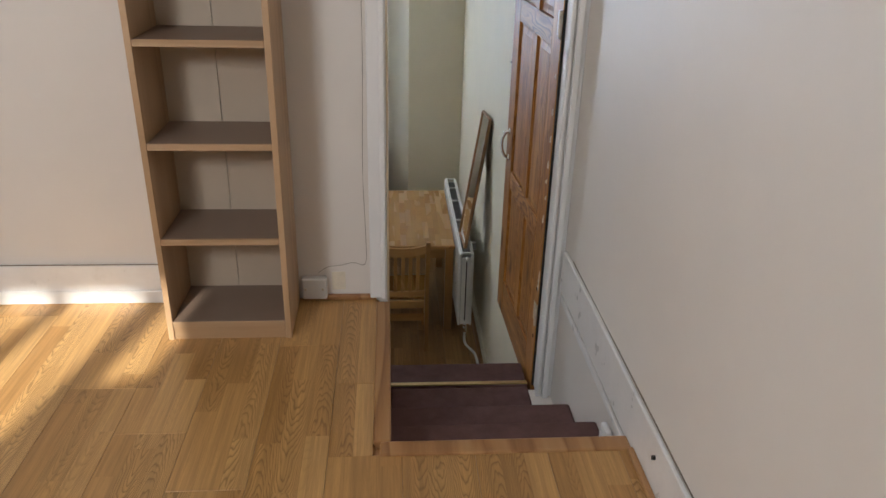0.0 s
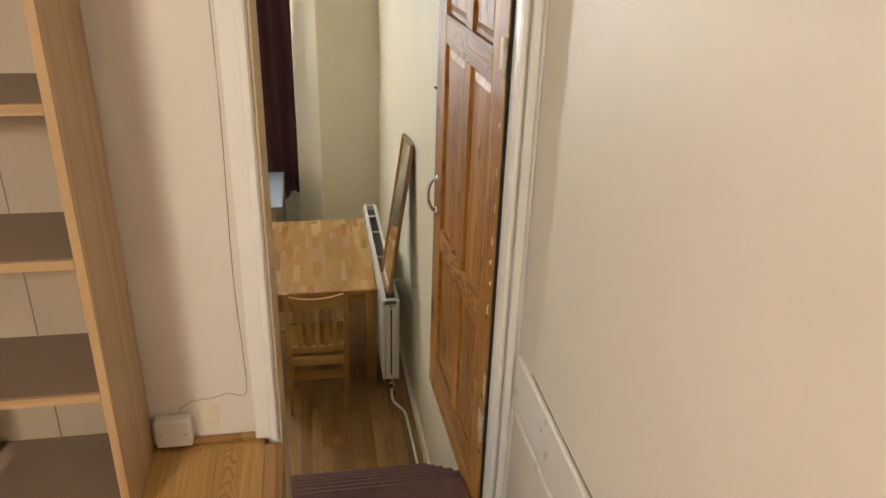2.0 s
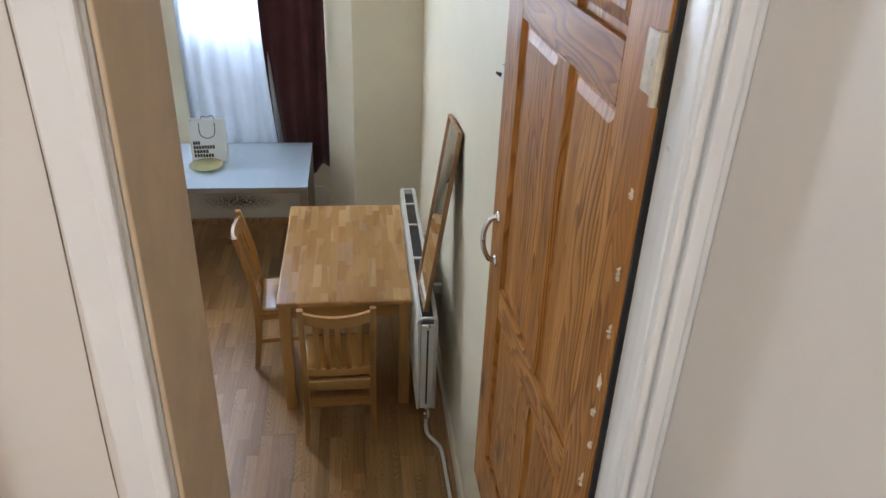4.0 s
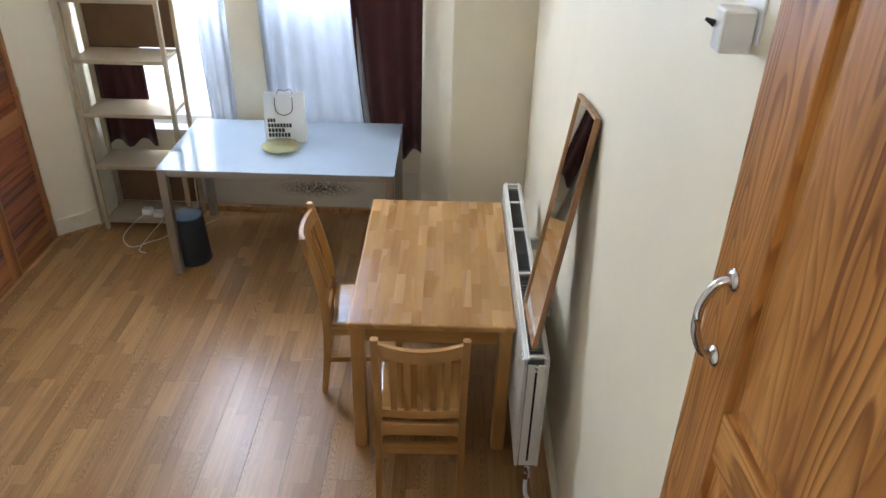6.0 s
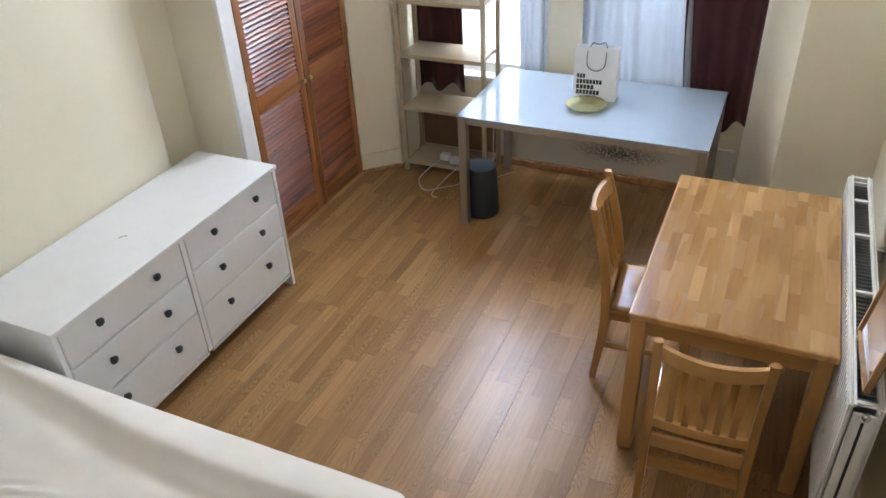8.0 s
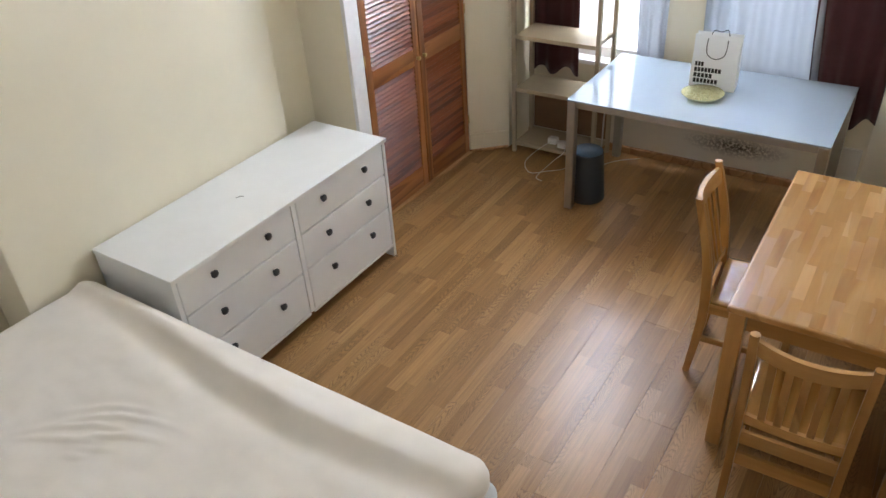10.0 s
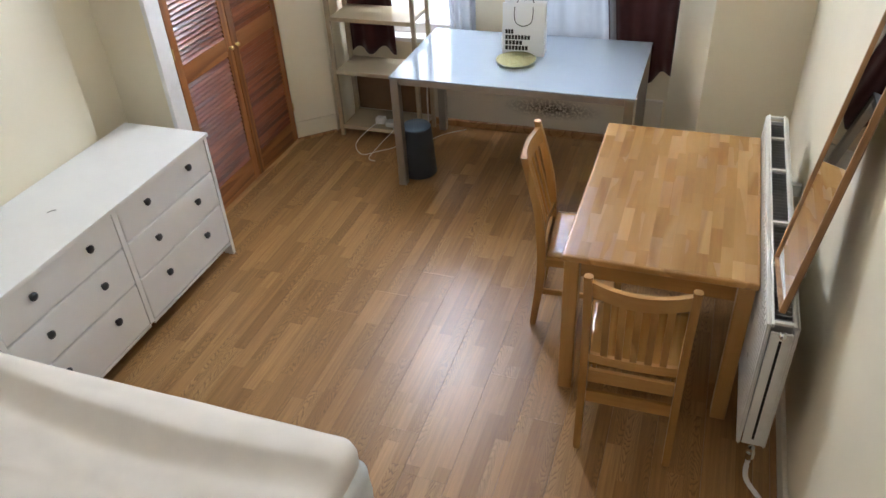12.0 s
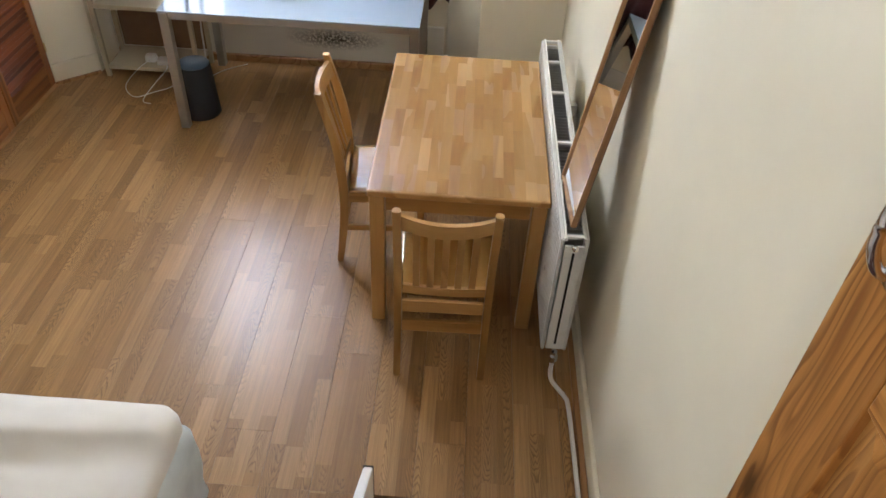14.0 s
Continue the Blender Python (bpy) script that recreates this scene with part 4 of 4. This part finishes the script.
# ---- dining chairs ----
def dining_chair(label, m):
    ch = thing("dining_chair", label, "chair", m, group="wooden dining chairs")
    for sx in (-1, 1):
        pts = [(0.0, 0.0), (0.028, 0.25), (0.034, 0.42), (0.012, 0.66), (-0.055, 0.93)]
        bm = bmesh.new()
        rows = []
        for k, q in enumerate(spline([(sx * 0.178, y, z) for y, z in pts], 5)):
            w, d = 0.015, 0.015 + 0.006 * math.sin(math.pi * min(1, q.z / 0.9))
            rows.append([bm.verts.new((q.x + a * w, q.y + b * d, q.z)) for a, b in ((-1, -1), (1, -1), (1, 1), (-1, 1))])
        for a, b in zip(rows, rows[1:]):
            for i in range(4):
                bm.faces.new((a[i], a[(i + 1) % 4], b[(i + 1) % 4], b[i]))
        bm.faces.new(rows[0][::-1]), bm.faces.new(rows[-1])
        bmesh.ops.bevel(bm, geom=[e for e in bm.edges if abs((e.verts[0].co - e.verts[1].co).normalized().z) > 0.7], offset=0.005, segments=2, affect="EDGES")
        part("back_leg", bm, RUBBERZ, ch)
        part("front_leg", block(sx * 0.178 - 0.017, sx * 0.178 + 0.017, 0.375, 0.409, 0, 0.418, 0.004), RUBBERZ, ch)
        part("side_rail", block(sx * 0.178 - 0.009, sx * 0.178 + 0.009, 0.055, 0.374, 0.365, 0.418, 0.003), RUBBERY, ch)
        part("side_stretcher", block(sx * 0.178 - 0.008, sx * 0.178 + 0.008, 0.035, 0.374, 0.195, 0.225, 0.003), RUBBERY, ch)
    part("front_rail", block(-0.160, 0.160, 0.383, 0.401, 0.365, 0.418, 0.003), RUBBERX, ch)
    part("back_rail", block(-0.162, 0.162, 0.024, 0.042, 0.355, 0.418, 0.003), RUBBERX, ch)
    part("back_stretcher", block(-0.162, 0.162, 0.014, 0.032, 0.255, 0.315, 0.003), RUBBERX, ch)
    # dished seat
    bm = bmesh.new()
    nx, ny = 14, 12
    grid = []
    for layer in (1, 0):
        g = []
        for j in range(ny + 1):
            v = j / ny
            row = []
            for i in range(nx + 1):
                u = i / nx * 2 - 1
                hw = 0.185 + 0.02 * v
                dip = 0.005 * max(0, 1 - u * u * 1.2) * math.sin(math.pi * min(1, v * 1.05)) if layer else 0
                edge = 0.004 * (abs(u) > 0.99 or j in (0, ny))
                row.append(bm.verts.new((u * hw, 0.058 + 0.372 * v, (0.440 - dip - edge) if layer else 0.419)))
            g.append(row)
        grid.append(g)
    t0, b0 = grid
    for j in range(ny):
        for i in range(nx):
            bm.faces.new((t0[j][i], t0[j][i + 1], t0[j + 1][i + 1], t0[j + 1][i]))
            bm.faces.new((b0[j][i], b0[j + 1][i], b0[j + 1][i + 1], b0[j][i + 1]))
    for j in range(ny):
        bm.faces.new((t0[j][0], t0[j + 1][0], b0[j + 1][0], b0[j][0]))
        bm.faces.new((t0[j + 1][nx], t0[j][nx], b0[j][nx], b0[j + 1][nx]))
    for i in range(nx):
        bm.faces.new((t0[0][i + 1], t0[0][i], b0[0][i], b0[0][i + 1]))
        bm.faces.new((t0[ny][i], t0[ny][i + 1], b0[ny][i + 1], b0[ny][i]))
    part("seat", bm, SEATWOOD, ch, smooth=True)

    def bowed(z0, z1, sag, t, lean):
        bm = bmesh.new()
        rows = []
        for i in range(13):
            u = i / 12 * 2 - 1
            dy = -sag * (1 - u * u)
            cz = 0.012 * (1 - u * u) if sag > 0.02 else 0
            rows.append([bm.verts.new((u * 0.163, y + dy + lean(z), z - cz)) for y, z in ((-t, z0), (t, z0), (t, z1), (-t, z1))])
        for a, b in zip(rows, rows[1:]):
            for i in range(4):
                bm.faces.new((a[i], b[i], b[(i + 1) % 4], a[(i + 1) % 4]))
        bm.faces.new(rows[0]), bm.faces.new(rows[-1][::-1])
        bmesh.ops.recalc_face_normals(bm, faces=bm.faces[:])
        return bm

    def lean(z):
        return 0.034 - 0.20 * max(0, z - 0.5) * (0.9 + 0.25 * (z - 0.5))

    part("top_rail", bowed(0.835, 0.905, 0.030, 0.010, lean), RUBBERX, ch)
    part("lower_rail", bowed(0.462, 0.502, 0.012, 0.009, lean), RUBBERX, ch)
    for k in range(5):
        x = (k - 2) * 0.054
        u = x / 0.163
        bm = bmesh.new()
        rows = []
        for z, sag in ((0.503, 0.012), (0.68, 0.022), (0.836 - 0.012 * (1 - u * u), 0.03)):
            y = lean(z) - sag * (1 - u * u)
            rows.append([bm.verts.new((x + a, y + b, z)) for a, b in ((-0.013, -0.006), (0.013, -0.006), (0.013, 0.006), (-0.013, 0.006))])
        for a, b in zip(rows, rows[1:]):
            for i in range(4):
                bm.faces.new((a[i], a[(i + 1) % 4], b[(i + 1) % 4], b[i]))
        bm.faces.new(rows[0][::-1]), bm.faces.new(rows[-1])
        part("back_slat", bm, RUBBERZ, ch)
    return ch


c1 = dining_chair("rubberwood slat-back chair pushed under the table's end", pose(0.132, 4.957, 0, 0, 0, 1))
c2 = copy_thing(c1, pose(-0.41, 5.83, 0, 0, 0, -86))
tagged(c2, "rubberwood slat-back chair beside the table's long edge")

# ---- desk ----
dk = thing("glass_desk", "white glass desk on a brushed steel frame", "desk", pose(-0.826, 7.165, 0))
DX, DY = 0.722, 0.432
part("glass_top", block(-DX, DX, -DY, DY, 0.735, 0.747, 0.003), FROST, dk, "glossy pale blue-white glass top")
for sx in (-1, 1):
    for sy in (-1, 1):
        part("leg", block(sx * (DX - 0.03) - 0.026, sx * (DX - 0.03) + 0.026, sy * (DY - 0.03) - 0.026, sy * (DY - 0.03) + 0.026, 0, 0.734, 0.004), STEEL, dk)
for sy in (-1, 1):
    part("rail", block(-DX + 0.057, DX - 0.057, sy * (DY - 0.03) - 0.018, sy * (DY - 0.03) + 0.018, 0.695, 0.734, 0.003), STEEL, dk)
for sx in (-1, 1):
    part("rail", block(sx * (DX - 0.03) - 0.018, sx * (DX - 0.03) + 0.018, -DY + 0.057, DY - 0.057, 0.695, 0.734, 0.003), STEEL, dk)

# ---- paper bag and plate on the desk ----
bag = thing("paper_bag", "white paper carrier bag with black printed words", "bag", pose(-0.85, 7.27, 0.747, 0, 0, 4))
bm = bmesh.new()
prof = [(0.128, 0.055, 0.0), (0.13, 0.057, 0.10), (0.127, 0.045, 0.22), (0.130, 0.030, 0.315)]
rows = []
for hw, hd_, z in prof:
    rows.append([bm.verts.new(p) for p in ((-hw, -hd_, z), (hw, -hd_, z), (hw + 0.001, 0, z), (hw, hd_, z), (-hw, hd_, z), (-hw - 0.001 + 0.02 * (z > 0.2), 0, z))])
for a, b in zip(rows, rows[1:]):
    for i in range(6):
        bm.faces.new((a[i], a[(i + 1) % 6], b[(i + 1) % 6], b[i]))
bm.faces.new(rows[0][::-1])
ob = part("bag_body", bm, PAPER, bag)
so = ob.modifiers.new("paper_thickness", "SOLIDIFY")
so.thickness = 0.001
for row, words in enumerate(((0.052,), (0.155,), (0.108,), (0.142,))):
    z = 0.150 - row * 0.033
    yy = -0.0592 + max(0, z - 0.10) * 0.1 + (0.10 - min(z, 0.10)) * 0.02
    x = -0.108
    for w in words:
        nl = max(3, round(w / 0.020))
        lw = w / nl
        part("print_bar", blocks([(x + k * lw, x + k * lw + lw * 0.78, yy - 0.0006, yy - 0.0001, z - 0.013, z + 0.013) for k in range(nl)]), PRINT, bag, "black lettering bars")
for y in (-0.033, 0.028):
    part("cord_handle", tube(spline([(-0.055, y, 0.295), (-0.056, y - 0.012, 0.25), (-0.045, y - 0.018, 0.205), (0.0, y - 0.022, 0.185), (0.045, y - 0.018, 0.205), (0.056, y - 0.012, 0.25), (0.055, y, 0.295)] if y < 0 else
                                   [(-0.05, y, 0.30), (-0.035, y + 0.006, 0.325), (0.0, y + 0.004, 0.318), (0.035, y + 0.006, 0.33), (0.05, y, 0.30)], 6), 0.0026, 8), PRINT, bag, "black cord handle")
tagged(part("plate", lathe([(0.070, 0.0), (0.085, 0.002), (0.118, 0.028), (0.121, 0.030), (0.119, 0.032), (0.083, 0.006), (0.01, 0.005)], 48, (-0.856, 7.085, 0.7475)), YELLOWGLASS, smooth=True), "shallow yellow translucent plate on the desk", "plate")

# ---- bin ----
bn = thing("waste_bin", "dark grey round bin with a blue-grey top", "bin", pose(-1.475, 6.935, 0))
part("bin_body", lathe([(0.112, 0.0), (0.118, 0.006), (0.112, 0.10), (0.104, 0.24), (0.097, 0.325), (0.094, 0.333)], 40), BIN, bn, smooth=True)
part("lid", lathe([(0.0935, 0.3335), (0.094, 0.338), (0.088, 0.344), (0.01, 0.345)], 40), BINLID, bn, smooth=True)

# ---- shelving unit in the bay ----
su = thing("shelving_unit", "tall beige metal shelving unit, mostly empty", "shelving", pose(-1.905, 7.30, 0))
for sx in (-1, 1):
    for y in (0.0, 0.27):
        part("post", block(sx * 0.305 - 0.014, sx * 0.305 + 0.014, y, y + 0.028, 0, 2.05, 0.003), SHELFMETAL, su)
for z in (0.085, 0.50, 0.875, 1.235, 1.615, 2.0):
    part("shelf", block(-0.290, 0.290, 0.002, 0.296, z - 0.028, z, 0.003), SHELFMETAL, su)
for z0, z1 in ((0.09, 0.47), (1.24, 1.585), (1.62, 1.97)):
    part("back_panel", block(-0.289, 0.289, 0.298, 0.303, z0, z1), SHELFBACK, su, "brown fibreboard back panel")

# cables and plug
cb = thing("extension_lead", "tangled white extension lead under the shelves", "cable")
part("plug", block(-1.97, -1.90, 7.36, 7.42, 0.0855, 0.135, 0.012), CABLE, cb)
part("socket_block", block(-1.88, -1.81, 7.33, 7.40, 0.0855, 0.125, 0.010), CABLE, cb)
for k, pts in enumerate(([(-1.93, 7.37, 0.11), (-1.98, 7.28, 0.09), (-2.05, 7.18, 0.012), (-1.95, 7.05, 0.008), (-1.85, 7.12, 0.008), (-1.74, 7.22, 0.02), (-1.78, 7.32, 0.095), (-1.85, 7.36, 0.11)],
                         [(-1.84, 7.36, 0.12), (-1.72, 7.27, 0.06), (-1.70, 7.12, 0.008), (-1.62, 7.22, 0.008), (-1.5, 7.45, 0.008), (-1.35, 7.58, 0.008)],
                         [(-1.90, 7.40, 0.12), (-1.80, 7.30, 0.10), (-1.86, 7.22, 0.03), (-1.88, 7.02, 0.008), (-1.82, 6.98, 0.008)])):
    part("cord", tube(spline(pts, 7), 0.0030, 8), CABLE, cb, smooth=True)
part("hanging_cord", tube(spline([(-1.5, 7.5, 0.73), (-1.515, 7.3, 0.5), (-1.50, 7.22, 0.25), (-1.52, 7.25, 0.01)], 7), 0.005, 8), CABLE, cb, smooth=True)

# ---- chest of drawers ----
dr = thing("chest_of_drawers", "wide white six-drawer chest with black knobs", "chest of drawers", pose(-2.195, 4.305, 0))
L, D, H = 1.485, 0.51, 0.772
part("top", block(-D - 0.002, 0.012, -0.006, L + 0.006, H - 0.022, H, 0.003), WHITELAC, dr)
for y in (0.0, L - 0.022):
    bm = blocks([(-D, 0.0, y, y + 0.022, 0.085, H - 0.0225), (-0.06, 0.0, y, y + 0.022, 0.0, 0.085), (-D, -D + 0.06, y, y + 0.022, 0.0, 0.085)])
    part("side_panel", bm, WHITELAC, dr)
part("back_panel", block(-D, -D + 0.006, 0.0225, L - 0.0225, 0.09, H - 0.0225), WHITELAC, dr)
part("divider", block(-D + 0.0065, -0.001, L / 2 - 0.014, L / 2 + 0.014, 0.088, H - 0.0225, 0.001), WHITELAC, dr)
part("bottom_rail", block(-0.03, -0.002, 0.0225, L / 2 - 0.0145, 0.07, 0.086, 0.001), WHITELAC, dr)
part("bottom_rail", block(-0.03, -0.002, L / 2 + 0.0145, L - 0.0225, 0.07, 0.086, 0.001), WHITELAC, dr)
for c in range(2):
    y0 = 0.026 + c * (L / 2 - 0.008)
    y1 = y0 + L / 2 - 0.044
    for z0, z1, kz in ((0.092, 0.340, 0.262), (0.347, 0.553, 0.475), (0.560, 0.746, 0.680)):
        bm = block(-0.022, -0.001, y0 + 0.001, y1 - 0.001, z0 + 0.0005, z1 - 0.0005, 0.006)
        w = part("drawer", bm, WHITELAC, dr)
        part("drawer_box", block(-D + 0.03, -0.0225, y0 + 0.01, y1 - 0.01, z0 + 0.01, z1 - 0.03), WHITELAC, w)
        for f in (0.26, 0.74):
            y = y0 + (y1 - y0) * f
            part("knob", lathe([(0.009, 0), (0.008, 0.010), (0.0185, 0.014), (0.0195, 0.020), (0.014, 0.026), (0.003, 0.028)], 18), BLACK, w, "round black knob", smooth=True, m=pose(-0.001, y, kz, 0, 90, 0))
tagged(part("hair_clip", tube(spline([(-2.45, 4.93, 0.7735), (-2.44, 4.95, 0.7745), (-2.425, 4.96, 0.7735)], 4), 0.002, 6), STEEL), "tiny grey scrap on the chest top", "scrap")

# ---- bed ----
bed = thing("bed", "unmade double bed with a rumpled cream fitted sheet", "bed", pose(-1.655, 3.485, 0))
BXH, BYH = 1.04, 0.755
CREASE = (-0.17, 0.18)
part("base", block(-BXH + 0.03, BXH - 0.05, -BYH + 0.02, BYH - 0.04, 0.05, 0.34, 0.02), TICKING, bed, "pale fabric divan base")
for sx in (-1, 1):
    for sy in (-1, 1):
        part("foot", lathe([(0.025, 0), (0.028, 0.05)], 14, (sx * (BXH - 0.15), sy * (BYH - 0.15), 0)), BLACK, bed)


def pillow_box(hx, hy, z0, z1, r, nx, ny, top, side):
    """A rounded cushion: a dense top with relief, and skirts that fall to z0."""
    bm = bmesh.new()
    g = []
    for j in range(ny + 1):
        row = []
        for i in range(nx + 1):
            u, v = i / nx * 2 - 1, j / ny * 2 - 1
            x, y = u * hx, v * hy
            ex, ey = max(0, abs(x) - (hx - r)), max(0, abs(y) - (hy - r))
            e = min(1.0, math.hypot(ex, ey) / r)
            k = 1.0
            if ex > 0 and ey > 0:
                d = math.hypot(ex, ey)
                k = r / d * min(1, max(ex, ey) / r) if d > 0 else 1
                x = math.copysign(hx - r + ex * k, x)
                y = math.copysign(hy - r + ey * k, y)
                e = min(1.0, max(ex, ey) / r)
            drop = r * 0.75 * (1 - math.sqrt(max(0, 1 - e * e)))
            row.append(bm.verts.new((x, y, z1 - drop + top(x, y) * (1 - e * 0.5))))
        g.append(row)
    for j in range(ny):
        for i in range(nx):
            bm.faces.new((g[j][i], g[j][i + 1], g[j + 1][i + 1], g[j + 1][i]))
    loop = [g[0][i] for i in range(nx)] + [g[j][nx] for j in range(ny)] + [g[ny][i] for i in range(nx, 0, -1)] + [g[j][0] for j in range(ny, 0, -1)]
    prev, levels = loop, 6
    for lv in range(1, levels + 1):
        cur = []
        for v in loop:
            f = lv / levels
            ox, oy = side(v.co.x, v.co.y, f)
            cur.append(bm.verts.new((v.co.x + ox, v.co.y + oy, v.co.z + (z0 + 0.012 * math.sin(v.co.x * 23 + v.co.y * 19) - v.co.z) * f)))
        for i in range(len(loop)):
            bm.faces.new((prev[i], cur[i], cur[(i + 1) % len(loop)], prev[(i + 1) % len(loop)]))
        prev = cur
    bm.faces.new(prev)
    bmesh.ops.recalc_face_normals(bm, faces=bm.faces[:])
    return bm


def sheet_top(x, y):
    # a fold where the sheet has slipped along the long edge, with a hollow behind it
    d = BYH - y
    centre = 0.115 + 0.055 * math.sin(2.3 * x + 0.6)
    size = 0.5 + 0.5 * math.sin(math.pi * min(1, max(0, (x + 0.75) / 1.75)))
    fold = 0.040 * size * math.exp(-((d - centre) / (0.032 if d > centre else 0.085)) ** 2) - 0.014 * size * math.exp(-((d - centre - 0.085) / 0.045) ** 2)
    # a fan of creases where someone sat
    px, py = x - CREASE[0], y - CREASE[1]
    u, v = 0.89 * px + 0.45 * py, -0.45 * px + 0.89 * py
    fan = 0.0
    for v0, u0, reach, high, bow in ((0.12, 0.00, 0.13, 0.007, 0.9), (0.075, 0.03, 0.17, 0.011, 0.8), (0.03, -0.06, 0.16, 0.010, 0.7), (-0.01, 0.08, 0.10, 0.012, 0.6), (-0.03, -0.13, 0.12, 0.008, 0.3), (-0.07, 0.02, 0.05, 0.007, -0.4), (-0.10, -0.03, 0.035, 0.006, -0.8)):
        w = v - v0 + bow * (u - u0) ** 2 + 0.006 * noise.noise(Vector((u * 14, v0 * 40, 3)))
        fan += high * math.exp(-(w / (0.010 if w < 0 else 0.017)) ** 2) * math.exp(-((u - u0) / reach) ** 2)
    soft = 0.008 * noise.noise(Vector((x * 2.2, y * 2.2, 1))) + 0.003 * noise.noise(Vector((x * 8, y * 14, 4)))
    return fold + fan + soft


def sheet_side(x, y, f):
    n = noise.noise(Vector((x * 6, y * 6, f * 1.5)))
    return (math.copysign(0.012, x) * n * f, math.copysign(0.012, y) * n * f)


def quilt_side(x, y, f):
    n = noise.noise(Vector((x * 9, y * 9, f * 3))) + 0.5 * math.sin(34 * (x - y) + 6 * f)
    return (math.copysign(0.018, x) * n * f, math.copysign(0.016, y) * n * f)


part("mattress", pillow_box(BXH + 0.026, BYH - 0.012, 0.30, 0.612, 0.06, 120, 90, lambda x, y: 0.0, quilt_side), TICKING, bed, "pale blue quilted mattress edge", smooth=True)
part("fitted_sheet", pillow_box(BXH, BYH, 0.585, 0.682, 0.075, 230, 170, sheet_top, sheet_side), SHEET, bed, "rumpled cream fitted sheet", smooth=True)

# ---- wardrobe ----
wd = thing("wardrobe", "built-in red-stained pine wardrobe with louvred doors", "wardrobe", pose(-2.495, 6.062, 0))
tagged(wd, kind="structure")
setting("trim_wardrobe", blocks([(-2.52, -2.492, 5.945, 6.056, 0.0, 2.14)], 0.004), GLOSSWHITE, "white painted upright beside the wardrobe doors", "trim")
setting("trim_wardrobe_foot", block(-2.52, -2.472, 6.058, 7.145, 0.0, 0.014, 0.003), OAKTRIM, "brown floor beading under the wardrobe doors", "trim")
slat_me = None
for k in range(2):
    dw = 0.538
    leaf = new("louvre_door")
    leaf.parent = wd
    leaf.matrix_local = pose(0, k * (dw + 0.006), 0.016)
    for y0 in (0.0, dw - 0.058):
        part("stile", block(-0.030, 0.0, y0, y0 + 0.058, 0, 2.09, 0.003), REDWOODZ, leaf)
    for z0, z1 in ((0, 0.16), (0.855, 0.965), (1.99, 2.09)):
        part("rail", block(-0.029, -0.001, 0.058, dw - 0.058, z0, z1, 0.002), REDRAIL, leaf)
    if slat_me is None:
        slat_me = mesh_of("slat", block(-0.021, 0.021, 0, dw - 0.117, -0.0035, 0.0035, 0.002, 1), REDWOODY)
    for z0, z1 in ((0.16, 0.855), (0.965, 1.99)):
        n = int((z1 - z0) / 0.027)
        for i in range(n):
            s = new("slat", slat_me)
            s.parent = leaf
            s.matrix_local = pose(-0.015, 0.0585, z0 + (i + 0.5) * (z1 - z0) / n, 0, 48, 0)
    part("knob", lathe([(0.008, 0), (0.008, 0.010), (0.014, 0.016), (0.013, 0.024), (0.003, 0.027)], 16), BRASS, leaf, "small brass knob", smooth=True, m=pose(0, dw - 0.03 if k == 0 else 0.03, 0.90, 0, 90, 0))
    for z in (0.25, 1.05, 1.85):
        part("hinge", tube([(0.003, -0.002 if k == 0 else dw + 0.001, z - 0.03), (0.003, -0.002 if k == 0 else dw + 0.001, z + 0.03)], 0.005, 8), BRASS, leaf)

# ---- laminate planks, last ----
PW, PL = 0.1905, 1.285


def planks(floor, x0, x1, y0, y1, z, material, seed, cut):
    rnd = random.Random(seed)
    shared = {}
    nx = math.ceil((x1 - x0) / PW)
    for i in range(nx):
        xa, xb = x0 + i * PW, min(x1, x0 + (i + 1) * PW)
        y = y0 - rnd.choice((0.0, 0.43, 0.86)) if i % 2 else y0 - rnd.choice((0.21, 0.64, 1.07))
        while y < y1:
            ya, yb = max(y, y0), min(y + PL, y1)
            for xc, xd, yc, yd in cut(xa, xb, ya, yb):
                if xd - xc > 0.01 and yd - yc > 0.02:
                    key = (round(xd - xc, 4), round(yd - yc, 4))
                    if key not in shared:
                        shared[key] = mesh_of("plank", block(0.0004, key[0] - 0.0004, 0.0004, key[1] - 0.0004, -0.0115, 0, 0.0006, 1), material)
                    p = new("plank", shared[key])
                    p.parent = floor
                    p.matrix_local = pose(xc, yc, z + rnd.uniform(0, 0.0002))
            y += PL


def cut_upper(xa, xb, ya, yb):
    if yb <= 1.65 or xb <= -0.008:
        return [(xa, xb, ya, yb)]
    out = [(xa, xb, ya, min(yb, 1.65))] if ya < 1.65 else []
    out.append((xa, min(xb, -0.008), max(ya, 1.65), yb))
    return out


def cut_lower(xa, xb, ya, yb):
    if ya >= 4.37:
        return [(xa, xb, ya, yb)]
    out = [(xa, min(xb, -0.11), ya, min(yb, 4.37))]
    if yb > 4.37:
        out.append((xa, xb, 4.37, yb))
    return out


planks(bpy.data.objects["floor_upper"], -2.6, RX - 0.005, -0.6, 2.5, FL, LAMINATE2, 3, cut_upper)
planks(bpy.data.objects["floor_lower"], -3.0 + 0.02, LX - 0.005, 2.685, 7.66, 0.0, LAMINATE, 5, cut_lower)
